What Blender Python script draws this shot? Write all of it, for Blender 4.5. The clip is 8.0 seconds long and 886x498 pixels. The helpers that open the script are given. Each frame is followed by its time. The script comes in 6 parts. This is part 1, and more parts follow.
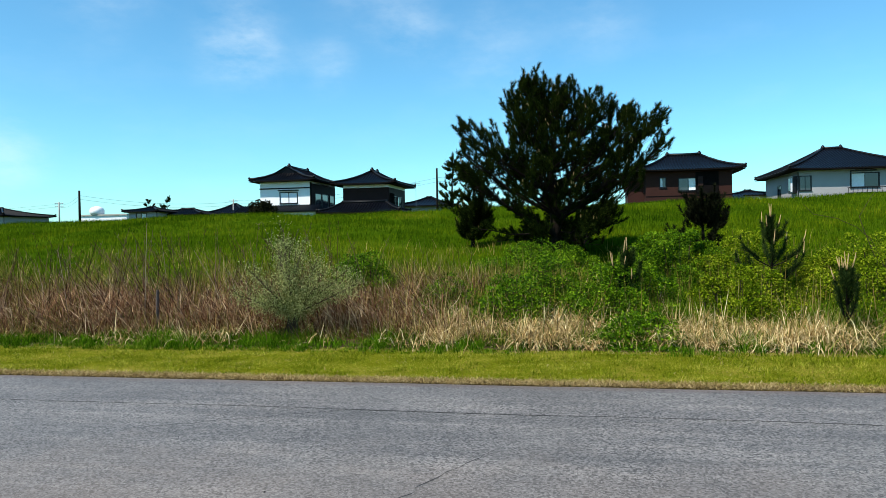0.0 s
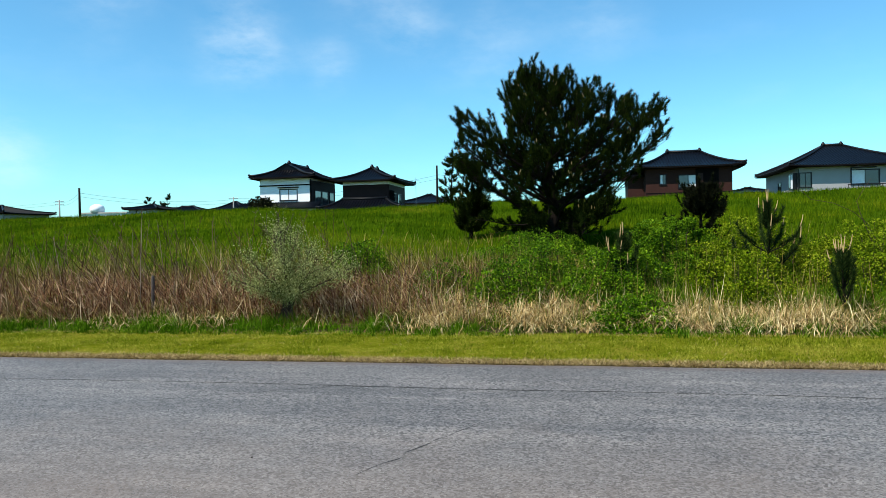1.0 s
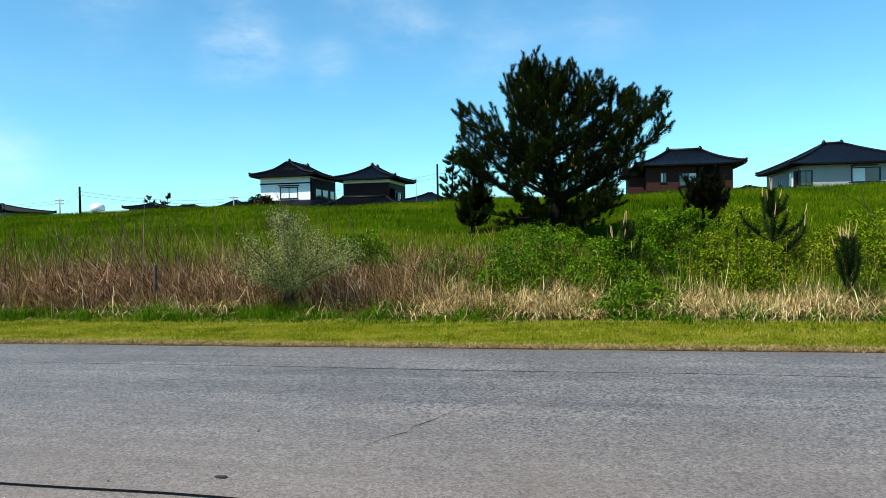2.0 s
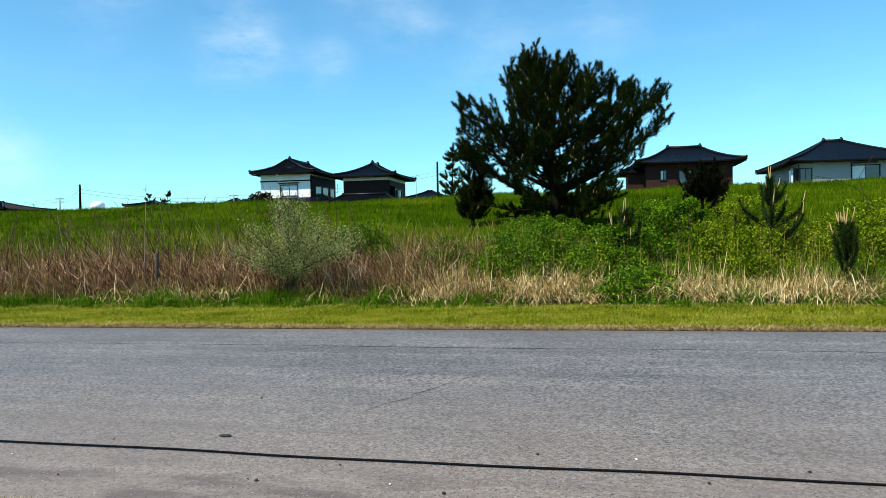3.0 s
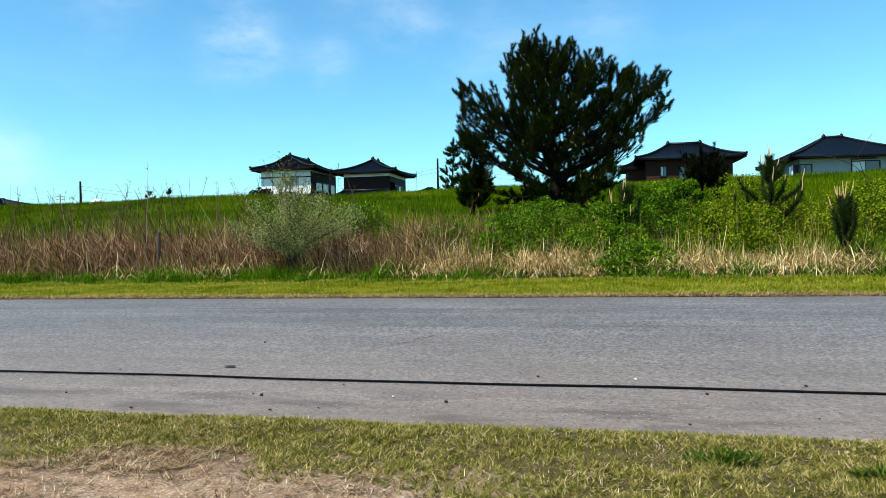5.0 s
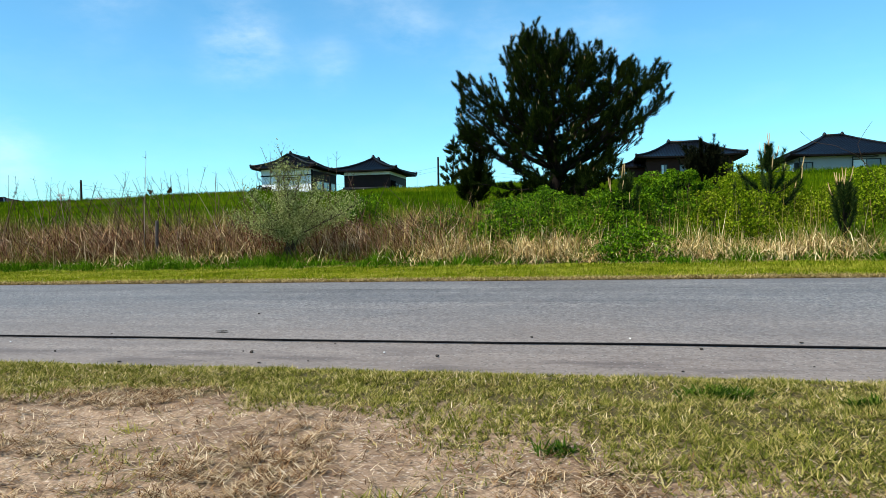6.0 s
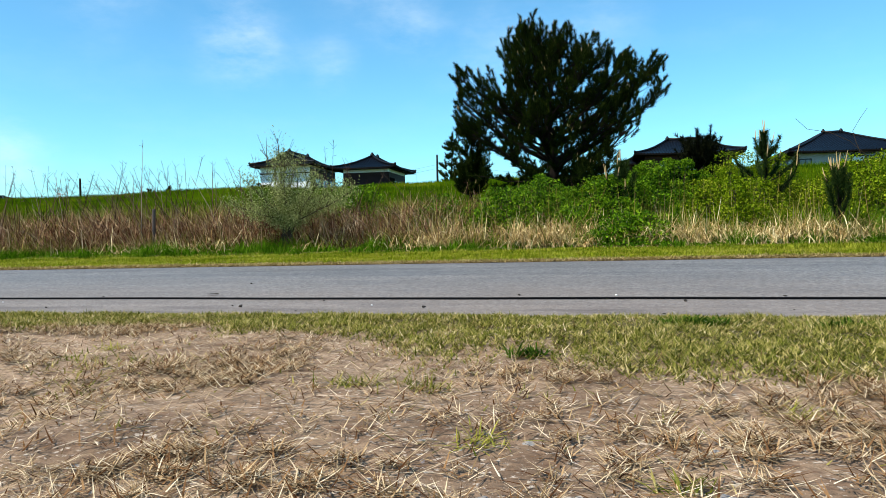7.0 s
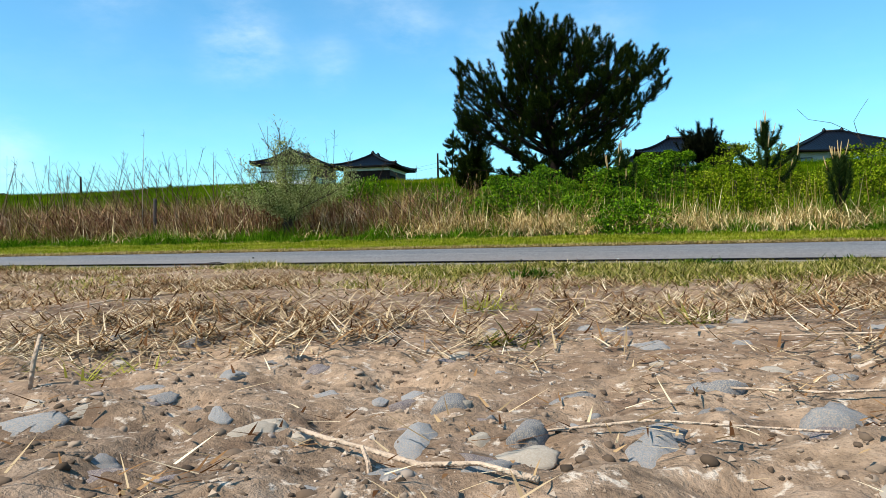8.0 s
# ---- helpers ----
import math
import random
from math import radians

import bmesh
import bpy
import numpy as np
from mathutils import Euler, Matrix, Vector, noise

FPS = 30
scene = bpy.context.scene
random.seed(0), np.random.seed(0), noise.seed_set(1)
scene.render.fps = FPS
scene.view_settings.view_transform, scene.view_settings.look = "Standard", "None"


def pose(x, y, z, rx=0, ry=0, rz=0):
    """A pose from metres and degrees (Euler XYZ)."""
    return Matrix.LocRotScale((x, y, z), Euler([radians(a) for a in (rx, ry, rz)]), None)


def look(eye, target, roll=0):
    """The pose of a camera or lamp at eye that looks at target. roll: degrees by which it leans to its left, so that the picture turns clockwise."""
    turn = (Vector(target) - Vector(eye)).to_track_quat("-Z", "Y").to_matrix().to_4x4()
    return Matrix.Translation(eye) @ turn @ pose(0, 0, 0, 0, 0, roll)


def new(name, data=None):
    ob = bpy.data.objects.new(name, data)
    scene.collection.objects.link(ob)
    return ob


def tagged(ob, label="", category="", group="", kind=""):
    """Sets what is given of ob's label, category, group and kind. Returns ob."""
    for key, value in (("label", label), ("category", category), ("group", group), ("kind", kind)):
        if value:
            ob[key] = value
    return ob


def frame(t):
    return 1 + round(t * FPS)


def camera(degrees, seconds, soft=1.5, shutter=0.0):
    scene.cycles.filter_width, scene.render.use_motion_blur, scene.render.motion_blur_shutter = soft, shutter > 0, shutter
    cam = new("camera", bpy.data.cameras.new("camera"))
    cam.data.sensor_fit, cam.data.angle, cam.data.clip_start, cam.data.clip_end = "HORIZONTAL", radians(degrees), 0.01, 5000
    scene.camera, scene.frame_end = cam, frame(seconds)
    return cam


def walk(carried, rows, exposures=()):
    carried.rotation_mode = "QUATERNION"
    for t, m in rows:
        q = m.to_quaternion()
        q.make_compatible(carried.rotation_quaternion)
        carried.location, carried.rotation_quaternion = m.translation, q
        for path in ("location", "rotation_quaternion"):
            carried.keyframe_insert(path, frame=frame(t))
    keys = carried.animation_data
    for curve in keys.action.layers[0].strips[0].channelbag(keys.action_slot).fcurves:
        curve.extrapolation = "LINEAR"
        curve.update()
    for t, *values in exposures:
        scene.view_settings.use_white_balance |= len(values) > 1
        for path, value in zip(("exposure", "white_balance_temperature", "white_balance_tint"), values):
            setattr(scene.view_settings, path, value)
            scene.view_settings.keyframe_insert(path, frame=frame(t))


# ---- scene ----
cam = camera(65.0, 8.0, soft=0.4)
PATH = [
    (0, (0.068, 0.394, 1.786), (0.07, 2.393, 1.754), -1.0),
    (0.5, (0.09, 0.413, 1.659), (0.091, 2.413, 1.625), -1.0),
    (1, (0.15, 0.423, 1.534), (0.15, 2.423, 1.5), -1.0),
    (1.5, (0.108, 0.456, 1.442), (0.108, 2.456, 1.408), -1.0),
    (3, (0.084, 0.382, 1.13), (0.084, 2.381, 1.094), -1.0),
    (3.5, (0.088, 0.329, 1.037), (0.088, 2.328, 1.0), -0.95),
    (4, (0.081, 0.32, 0.93), (0.081, 2.319, 0.893), -1.0),
    (4.5, (0.066, 0.311, 0.84), (0.066, 2.311, 0.803), -1.0),
    (6, (0.106, 0.35, 0.532), (0.103, 2.349, 0.496), -1.0),
    (6.5, (0.152, 0.346, 0.428), (0.149, 2.346, 0.39), -1.05),
    (7, (0.162, 0.315, 0.32), (0.16, 2.315, 0.282), -1.1),
    (7.5, (0.131, 0.315, 0.233), (0.129, 2.314, 0.195), -1.1),
    (8, (0.149, 0.308, 0.139), (0.146, 2.308, 0.101), -1.0),
]
walk(cam, [(t, look(e, g, r)) for t, e, g, r in PATH], [(0, 0.45), (8, 0.6)])

# ---- light ----
SUN_TO = Vector((-0.50, -0.36, 0.79)).normalized()
ELEV = math.asin(SUN_TO.z)
world = bpy.data.worlds.new("sky")
scene.world = world
world.use_nodes = True


class G:
    """Short names for building a node tree."""

    def __init__(self, tree):
        self.t = tree
        tree.nodes.clear()

    def n(self, kind, ins=None, **props):
        nd = self.t.nodes.new(kind)
        for k, v in props.items():
            setattr(nd, k, v)
        for k, v in (ins or {}).items():
            if isinstance(v, bpy.types.NodeSocket):
                self.t.links.new(v, nd.inputs[k])
            else:
                nd.inputs[k].default_value = v
        return nd

    def math(self, op, a, b=0.0, clamp=False):
        return self.n("ShaderNodeMath", {0: a, 1: b}, operation=op, use_clamp=clamp).outputs[0]

    def ramp(self, fac, stops):
        nd = self.n("ShaderNodeValToRGB", {0: fac})
        e = nd.color_ramp.elements
        while len(e) < len(stops):
            e.new(0.5)
        for el, (p, c) in zip(e, stops):
            el.position, el.color = p, (*c, 1) if len(c) == 3 else c
        return nd.outputs[0]

    def mix(self, fac, a, b, how="MIX"):
        nd = self.n("ShaderNodeMix", data_type="RGBA", blend_type=how)
        for s, v in ((nd.inputs[0], fac), (nd.inputs[6], a), (nd.inputs[7], b)):
            if isinstance(v, bpy.types.NodeSocket):
                self.t.links.new(v, s)
            else:
                s.default_value = v if not isinstance(v, tuple) or len(v) == 4 else (*v, 1)
        return nd.outputs[2]

    def noise(self, vec, scale, detail=4.0, rough=0.55):
        return self.n("ShaderNodeTexNoise", {"Vector": vec, "Scale": scale, "Detail": detail, "Roughness": rough}).outputs[0]


g = G(world.node_tree)
sky = g.n("ShaderNodeTexSky", sky_type="NISHITA", sun_disc=False, sun_elevation=ELEV,
          sun_rotation=math.atan2(SUN_TO.x, SUN_TO.y), air_density=1.0, dust_density=0.3, ozone_density=1.0)
way = g.n("ShaderNodeTexCoord").outputs["Generated"]
thin = g.noise(g.n("ShaderNodeMapping", {"Vector": way, "Scale": (5.0, 5.0, 11.0), "Rotation": (0.0, 0.25, 0.0)}).outputs[0], 1.6, 6.0, 0.62)
veil = None
for d, reach, amount in (((-0.262, 0.93, 0.262), 0.062, 0.75), ((-0.04, 0.955, 0.285), 0.045, 0.45),
                         ((-0.155, 0.95, 0.235), 0.04, 0.4), ((0.21, 0.93, 0.29), 0.06, 0.3), ((0.07, 0.95, 0.255), 0.07, 0.3),
                         ((-0.53, 0.84, 0.115), 0.05, 0.6), ((-0.42, 0.86, 0.31), 0.06, 0.35), ((-0.1, 0.92, 0.34), 0.08, 0.3)):
    far = g.n("ShaderNodeVectorMath", {0: way, 1: Vector(d).normalized()}, operation="DISTANCE").outputs["Value"]
    spot = g.math("MULTIPLY", g.n("ShaderNodeMapRange", {0: far, 1: 0.0, 2: reach * 1.5, 3: 1.0, 4: 0.0}, interpolation_type="SMOOTHSTEP").outputs[0], amount)
    veil = spot if veil is None else g.math("ADD", veil, spot, clamp=True)
wisp = g.math("MULTIPLY", veil, g.n("ShaderNodeMapRange", {0: thin, 1: 0.36, 2: 0.72, 3: 0.0, 4: 1.0}).outputs[0], clamp=True)
wisp = g.math("ADD", g.math("MULTIPLY", wisp, 0.5), g.n("ShaderNodeMapRange", {0: thin, 1: 0.5, 2: 0.9, 3: 0.0, 4: 0.05}).outputs[0])
clear = g.mix(1.0, sky.outputs[0], (0.71, 1.36, 1.54, 1), "MULTIPLY")
sky_colour = g.mix(wisp, clear, (9.0, 10.0, 10.2, 1))
back = g.n("ShaderNodeBackground", {"Color": sky_colour, "Strength": 0.092})
g.n("ShaderNodeOutputWorld", {"Surface": back.outputs[0]})

sun = new("sun", bpy.data.lights.new("sun", "SUN"))
sun.data.energy, sun.data.angle, sun.data.color = 5.0, radians(0.53), (1.0, 0.93, 0.81)
sun.matrix_world = look((0, 0, 60), Vector((0, 0, 60)) - SUN_TO)


# ---- materials ----
def material(name):
    m = bpy.data.materials.new(name)
    m.use_nodes = True
    return m, G(m.node_tree)


def finish(m, g, colour, rough=0.7, bump=None, strength=0.3, depth=0.02, metal=0.0, spec=0.5, through_light=0.0, tint=None):
    ins = {"Base Color": colour, "Roughness": rough, "Metallic": metal, "Specular IOR Level": spec}
    if bump is not None:
        ins["Normal"] = g.n("ShaderNodeBump", {"Height": bump, "Strength": strength, "Distance": depth}).outputs[0]
    out = g.n("ShaderNodeBsdfPrincipled", ins).outputs[0]
    if through_light:
        tr = g.n("ShaderNodeBsdfTranslucent", {"Color": tint if tint is not None else colour}).outputs[0]
        out = g.n("ShaderNodeMixShader", {0: through_light, 1: out, 2: tr}).outputs[0]
    g.n("ShaderNodeOutputMaterial", {"Surface": out})
    return m


def leafy(name, stops, patches=0.7, scale=0.6, thr=0.35, rough=0.55, spec=0.3, streak=None):
    """Blades, needles and leaves: one tone for each, drifting in patches over the ground."""
    m, g = material(name)
    pick = g.n("ShaderNodeNewGeometry").outputs["Random Per Island"]
    place = g.n("ShaderNodeTexCoord").outputs["Object"]
    if streak:
        place = g.n("ShaderNodeMapping", {"Vector": place, "Rotation": (0.0, 0.0, math.atan(0.205)), "Scale": (streak, 1.0, 1.0)}).outputs[0]
    drift = g.noise(place, scale, 6.0, 0.62)
    both = g.math("ADD", g.math("MULTIPLY", pick, 1 - 0.45 * patches), g.math("MULTIPLY", g.math("SUBTRACT", drift, 0.28), patches))
    colour = g.ramp(both, stops)
    return finish(m, g, colour, rough, through_light=thr, spec=spec)


def plain(name, colour, vary=0.15, scale=3.0, rough=0.7, bump=0.2, fine=40.0, metal=0.0, spec=0.15):
    m, g = material(name)
    place = g.n("ShaderNodeTexCoord").outputs["Object"]
    a, b = g.noise(place, scale, 4.0), g.noise(place, fine, 3.0)
    lo, hi = tuple(c * (1 - vary) for c in colour), tuple(min(1, c * (1 + vary)) for c in colour)
    both = g.math("ADD", g.math("MULTIPLY", a, 0.65), g.math("MULTIPLY", b, 0.35))
    return finish(m, g, g.ramp(both, [(0.3, lo), (0.7, hi)]), rough, b, bump, 0.01, metal, spec)


GREEN = leafy("slope_grass", [(0.0, (0.006, 0.018, 0.001)), (0.35, (0.036, 0.08, 0.002)), (0.62, (0.092, 0.14, 0.003)), (0.85, (0.18, 0.19, 0.008)), (1.0, (0.32, 0.25, 0.03))], 1.5, 0.28, 0.22, spec=0.0)
LAWN = leafy("mown_grass", [(0.0, (0.014, 0.03, 0.002)), (0.3, (0.085, 0.125, 0.005)), (0.55, (0.21, 0.24, 0.014)), (0.8, (0.42, 0.4, 0.06)), (1.0, (0.66, 0.54, 0.2))], 1.1, 3.0, 0.25, spec=0.0, streak=0.22)
LUSH = leafy("lush_grass", [(0.0, (0.006, 0.02, 0.001)), (0.4, (0.036, 0.1, 0.003)), (0.75, (0.12, 0.23, 0.01)), (0.92, (0.2, 0.26, 0.03)), (1.0, (0.5, 0.42, 0.14))], 0.8, 1.6, 0.3, spec=0.0)
OLIVE = leafy("rough_grass", [(0.0, (0.025, 0.055, 0.005)), (0.4, (0.08, 0.13, 0.01)), (0.7, (0.22, 0.2, 0.035)), (1.0, (0.45, 0.32, 0.12))], 0.7, 0.7, 0.25, spec=0.0)
STRAW = leafy("straw", [(0.0, (0.06, 0.034, 0.014)), (0.3, (0.3, 0.19, 0.07)), (0.6, (0.62, 0.46, 0.2)), (0.85, (0.85, 0.7, 0.4)), (1.0, (0.92, 0.82, 0.58))], 0.6, 1.6, 0.15, spec=0.0)
THATCH = leafy("dark_thatch", [(0.0, (0.014, 0.006, 0.003)), (0.4, (0.085, 0.038, 0.017)), (0.75, (0.26, 0.14, 0.062)), (1.0, (0.66, 0.48, 0.26))], 0.5, 0.8, 0.12, spec=0.0)
REED = leafy("dry_stalks", [(0.0, (0.012, 0.005, 0.003)), (0.38, (0.085, 0.034, 0.018)), (0.68, (0.26, 0.13, 0.068)), (0.86, (0.52, 0.35, 0.19)), (1.0, (0.88, 0.72, 0.5))], 0.3, 0.8, 0.12, spec=0.0)
MAT = leafy("matted_straw", [(0.0, (0.05, 0.03, 0.015)), (0.3, (0.2, 0.135, 0.07)), (0.65, (0.5, 0.37, 0.22)), (1.0, (0.84, 0.71, 0.51))], 0.4, 3.0, 0.1, 0.8, 0.0)
YELLOW_STEM = leafy("yellow_stem", [(0.0, (0.03, 0.026, 0.006)), (0.35, (0.12, 0.1, 0.02)), (0.7, (0.3, 0.23, 0.055)), (1.0, (0.58, 0.46, 0.18))], 0.5, 1.0, 0.2, spec=0.0)
DEAD_EDGE = leafy("dead_edge_grass", [(0.0, (0.07, 0.048, 0.018)), (0.5, (0.27, 0.19, 0.075)), (1.0, (0.6, 0.48, 0.24))], 0.5, 2.0, 0.1, spec=0.0)
NEAR_GREEN = leafy("verge_grass", [(0.0, (0.014, 0.02, 0.003)), (0.3, (0.075, 0.086, 0.012)), (0.55, (0.18, 0.172, 0.03)), (0.72, (0.36, 0.29, 0.1)), (1.0, (0.7, 0.57, 0.34))], 0.9, 16.0, 0.2, spec=0.0)
BRAMBLE = leafy("bramble_leaf", [(0.0, (0.005, 0.015, 0.001)), (0.36, (0.03, 0.08, 0.002)), (0.64, (0.11, 0.21, 0.005)), (1.0, (0.28, 0.4, 0.018))], 1.0, 1.7, 0.14, 0.5, 0.04)
YELLOWISH = leafy("yellow_leaf", [(0.0, (0.009, 0.022, 0.001)), (0.36, (0.06, 0.108, 0.003)), (0.66, (0.18, 0.235, 0.01)), (1.0, (0.4, 0.41, 0.035))], 1.0, 1.7, 0.14, spec=0.0)
SILVER = leafy("silver_leaf", [(0.0, (0.05, 0.07, 0.013)), (0.4, (0.2, 0.23, 0.07)), (1.0, (0.56, 0.57, 0.24))], 0.3, 2.0, 0.3, spec=0.0)
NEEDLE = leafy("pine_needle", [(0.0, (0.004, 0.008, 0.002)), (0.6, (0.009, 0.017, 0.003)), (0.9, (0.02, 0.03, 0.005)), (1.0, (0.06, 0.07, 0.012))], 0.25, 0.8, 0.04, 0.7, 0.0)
YOUNG_NEEDLE = leafy("young_needle", [(0.0, (0.008, 0.018, 0.004)), (0.6, (0.02, 0.038, 0.009)), (1.0, (0.06, 0.085, 0.022))], 0.3, 2.0, 0.12, 0.65, 0.0)
# lighter copy of the pine needle colour: new shoots with sunlight painted in
TIP_NEEDLE = leafy("sunlit_tip_needle", [(0.0, (0.007, 0.014, 0.002)), (0.55, (0.018, 0.03, 0.005)), (0.85, (0.05, 0.065, 0.012)), (1.0, (0.12, 0.125, 0.025))], 0.25, 0.8, 0.08, 0.7, 0.0)
DARK_NEEDLE = leafy("dry_needle", [(0.0, (0.006, 0.008, 0.004)), (1.0, (0.016, 0.018, 0.008))], 0.4, 1.0, 0.05, 0.7, 0.0)
CANDLE = plain("pine_candle", (0.45, 0.31, 0.14), 0.2, 8.0)
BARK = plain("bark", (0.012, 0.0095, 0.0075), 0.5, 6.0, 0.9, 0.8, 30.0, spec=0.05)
TWIG = plain("grey_twig", (0.05, 0.032, 0.022), 0.4, 8.0, 0.85, 0.5)
PALE_TWIG = plain("bleached_twig", (0.4, 0.3, 0.22), 0.35, 25.0, 0.8, 0.6, 200.0)
WEED = leafy("weed_leaf", [(0.0, (0.012, 0.035, 0.004)), (0.6, (0.045, 0.09, 0.01)), (1.0, (0.13, 0.17, 0.02))], 0.3, 4.0, spec=0.0)
WEED_YELLOW = leafy("pale_weed_leaf", [(0.0, (0.2, 0.2, 0.03)), (1.0, (0.42, 0.38, 0.08))], 0.3, 4.0, spec=0.0)
RUBBER = plain("black_rubber", (0.007, 0.007, 0.008), 0.2, 9.0, 0.9, 0.1, spec=0.03)
ROOF = plain("glazed_roof_tile", (0.0025, 0.003, 0.005), 0.35, 1.2, 0.34, 0.15, 12.0, spec=0.09)
RIDGE = plain("ridge_tile", (0.005, 0.005, 0.006), 0.3, 1.0, 0.45, 0.1, 12.0, spec=0.2)
SOFFIT = plain("dark_timber", (0.005, 0.004, 0.004), 0.3, 2.0, 0.8, spec=0.05)
WHITE_WALL = plain("white_plaster", (0.78, 0.79, 0.8), 0.05, 0.8, 0.85, 0.1, 20.0)
GREY_WALL = plain("grey_white_plaster", (0.31, 0.305, 0.315), 0.06, 0.8, 0.85, 0.1, 20.0)
BROWN_WALL = plain("brown_siding", (0.034, 0.012, 0.009), 0.15, 0.9, 0.75, 0.2, 14.0)
DARK_WALL = plain("dark_board_wall", (0.022, 0.01, 0.009), 0.25, 1.2, 0.7, 0.2, 14.0)
SASH = plain("dark_window_frame", (0.02, 0.02, 0.022), 0.1, 3.0, 0.4, 0.05, metal=0.6)
CURTAIN = plain("white_curtain", (0.75, 0.77, 0.8), 0.08, 4.0, 0.9, 0.2)
CONCRETE = plain("pole_concrete", (0.34, 0.33, 0.31), 0.15, 2.0, 0.85)
STEEL = plain("galvanised_steel", (0.3, 0.3, 0.31), 0.1, 5.0, 0.45, 0.05, metal=0.8)
WIRE = plain("cable_sheath", (0.03, 0.03, 0.032), 0.1, 3.0, 0.6, 0.05)
TANK = plain("white_tank", (0.8, 0.82, 0.84), 0.04, 0.6, 0.5, 0.05)
POST = plain("weathered_post", (0.07, 0.055, 0.05), 0.35, 8.0, 0.85, 0.5)
LITTER = plain("white_pebble", (0.75, 0.73, 0.7), 0.1, 30.0)
CLOD = plain("dark_clod", (0.05, 0.042, 0.036), 0.4, 40.0, 0.95, 0.6, 200.0)

CLODS = leafy("earth_clods", [(0.0, (0.035, 0.024, 0.016)), (0.5, (0.12, 0.083, 0.057)), (0.85, (0.27, 0.2, 0.145)), (1.0, (0.2, 0.2, 0.21))], 0.4, 9.0, 0.0, 0.95, 0.1)
DARK_STALK = leafy("dark_stalk", [(0.0, (0.012, 0.006, 0.004)), (0.5, (0.05, 0.026, 0.018)), (0.85, (0.13, 0.08, 0.055)), (1.0, (0.4, 0.31, 0.23))], 0.2, 3.0, 0.0, 0.9, 0.0)
CRUMB = leafy("earth_crumbs", [(0.0, (0.07, 0.05, 0.035)), (0.5, (0.26, 0.185, 0.13)), (0.85, (0.42, 0.33, 0.25)), (1.0, (0.3, 0.3, 0.31))], 0.2, 6.0, 0.0, 0.95, 0.1)

m, g = material("window_glass")
GLASS = finish(m, g, (0.03, 0.035, 0.04, 1), 0.06, spec=0.8)


def rock_material(name, lo, hi):
    m, g = material(name)
    place = g.n("ShaderNodeTexCoord").outputs["Object"]
    shade = g.n("ShaderNodeObjectInfo").outputs["Random"]
    a, b = g.noise(place, 30.0, 5.0), g.noise(place, 220.0, 4.0)
    fac = g.math("ADD", g.math("MULTIPLY", a, 0.6), g.math("MULTIPLY", shade, 0.45))
    dust = g.n("ShaderNodeMapRange", {0: g.noise(place, 55.0, 4.0), 1: 0.44, 2: 0.62}).outputs[0]
    colour = g.mix(g.math("MULTIPLY", dust, 0.7), g.ramp(fac, [(0.2, lo), (0.8, hi)]), (0.42, 0.33, 0.25, 1))
    return finish(m, g, colour, 0.85, b, 0.6, 0.004)


STONE = rock_material("grey_stone", (0.10, 0.105, 0.115), (0.28, 0.28, 0.28))
STONE_TAN = rock_material("tan_stone", (0.30, 0.24, 0.18), (0.52, 0.45, 0.36))
STONE_PURPLE = rock_material("purple_stone", (0.09, 0.07, 0.075), (0.2, 0.16, 0.165))

ANG = math.atan(0.205)
CA, SA = math.cos(ANG), math.sin(ANG)

# bare sandy soil, turning to brown stony earth at its inner edge
m, g = material("sandy_soil")
place = g.n("ShaderNodeTexCoord").outputs["Object"]
a, b, c = g.noise(place, 1.7, 5.0), g.noise(place, 14.0, 6.0, 0.65), g.noise(place, 120.0, 5.0, 0.7)
colour = g.ramp(g.math("ADD", g.math("MULTIPLY", a, 0.6), g.math("MULTIPLY", b, 0.4)),
                [(0.3, (0.06, 0.035, 0.021)), (0.42, (0.19, 0.12, 0.076)), (0.54, (0.36, 0.245, 0.158)), (0.7, (0.54, 0.385, 0.262))])
e = g.noise(place, 420.0, 4.0, 0.7)
colour = g.mix(g.n("ShaderNodeMapRange", {0: c, 1: 0.42, 2: 0.66, 3: 0.0, 4: 0.7}).outputs[0], colour, (0.14, 0.098, 0.066, 1))
# dark brown noise patches painting shade in crevices of the soil
crevice_shade = g.n("ShaderNodeMapRange", {0: g.noise(place, 22.0, 5.0, 0.6), 1: 0.54, 2: 0.68, 3: 0.0, 4: 0.75}).outputs[0]
colour = g.mix(crevice_shade, colour, (0.12, 0.066, 0.04, 1))
clot = g.n("ShaderNodeMapRange", {0: g.noise(place, 62.0, 5.0, 0.7), 1: 0.52, 2: 0.62, 3: 0.0, 4: 0.6}).outputs[0]
colour = g.mix(clot, colour, (0.085, 0.056, 0.036, 1))
fleck = g.n("ShaderNodeMapRange", {0: g.noise(place, 85.0, 4.0, 0.65), 1: 0.58, 2: 0.66, 3: 0.0, 4: 0.8}).outputs[0]
inner = g.n("ShaderNodeSeparateXYZ", {0: g.n("ShaderNodeMapping", {"Vector": place, "Rotation": (0.0, 0.0, ANG)}).outputs[0]}).outputs[1]
stony = g.math("MULTIPLY", g.n("ShaderNodeMapRange", {0: g.math("ADD", inner, g.math("MULTIPLY", g.noise(place, 7.0, 4.0), 0.5)), 1: 1.15, 2: 0.8}).outputs[0], 0.6)
colour = g.mix(stony, colour, g.ramp(g.noise(place, 38.0, 5.0, 0.7), [(0.36, (0.045, 0.03, 0.022)), (0.5, (0.16, 0.11, 0.075)), (0.64, (0.34, 0.25, 0.18))]))
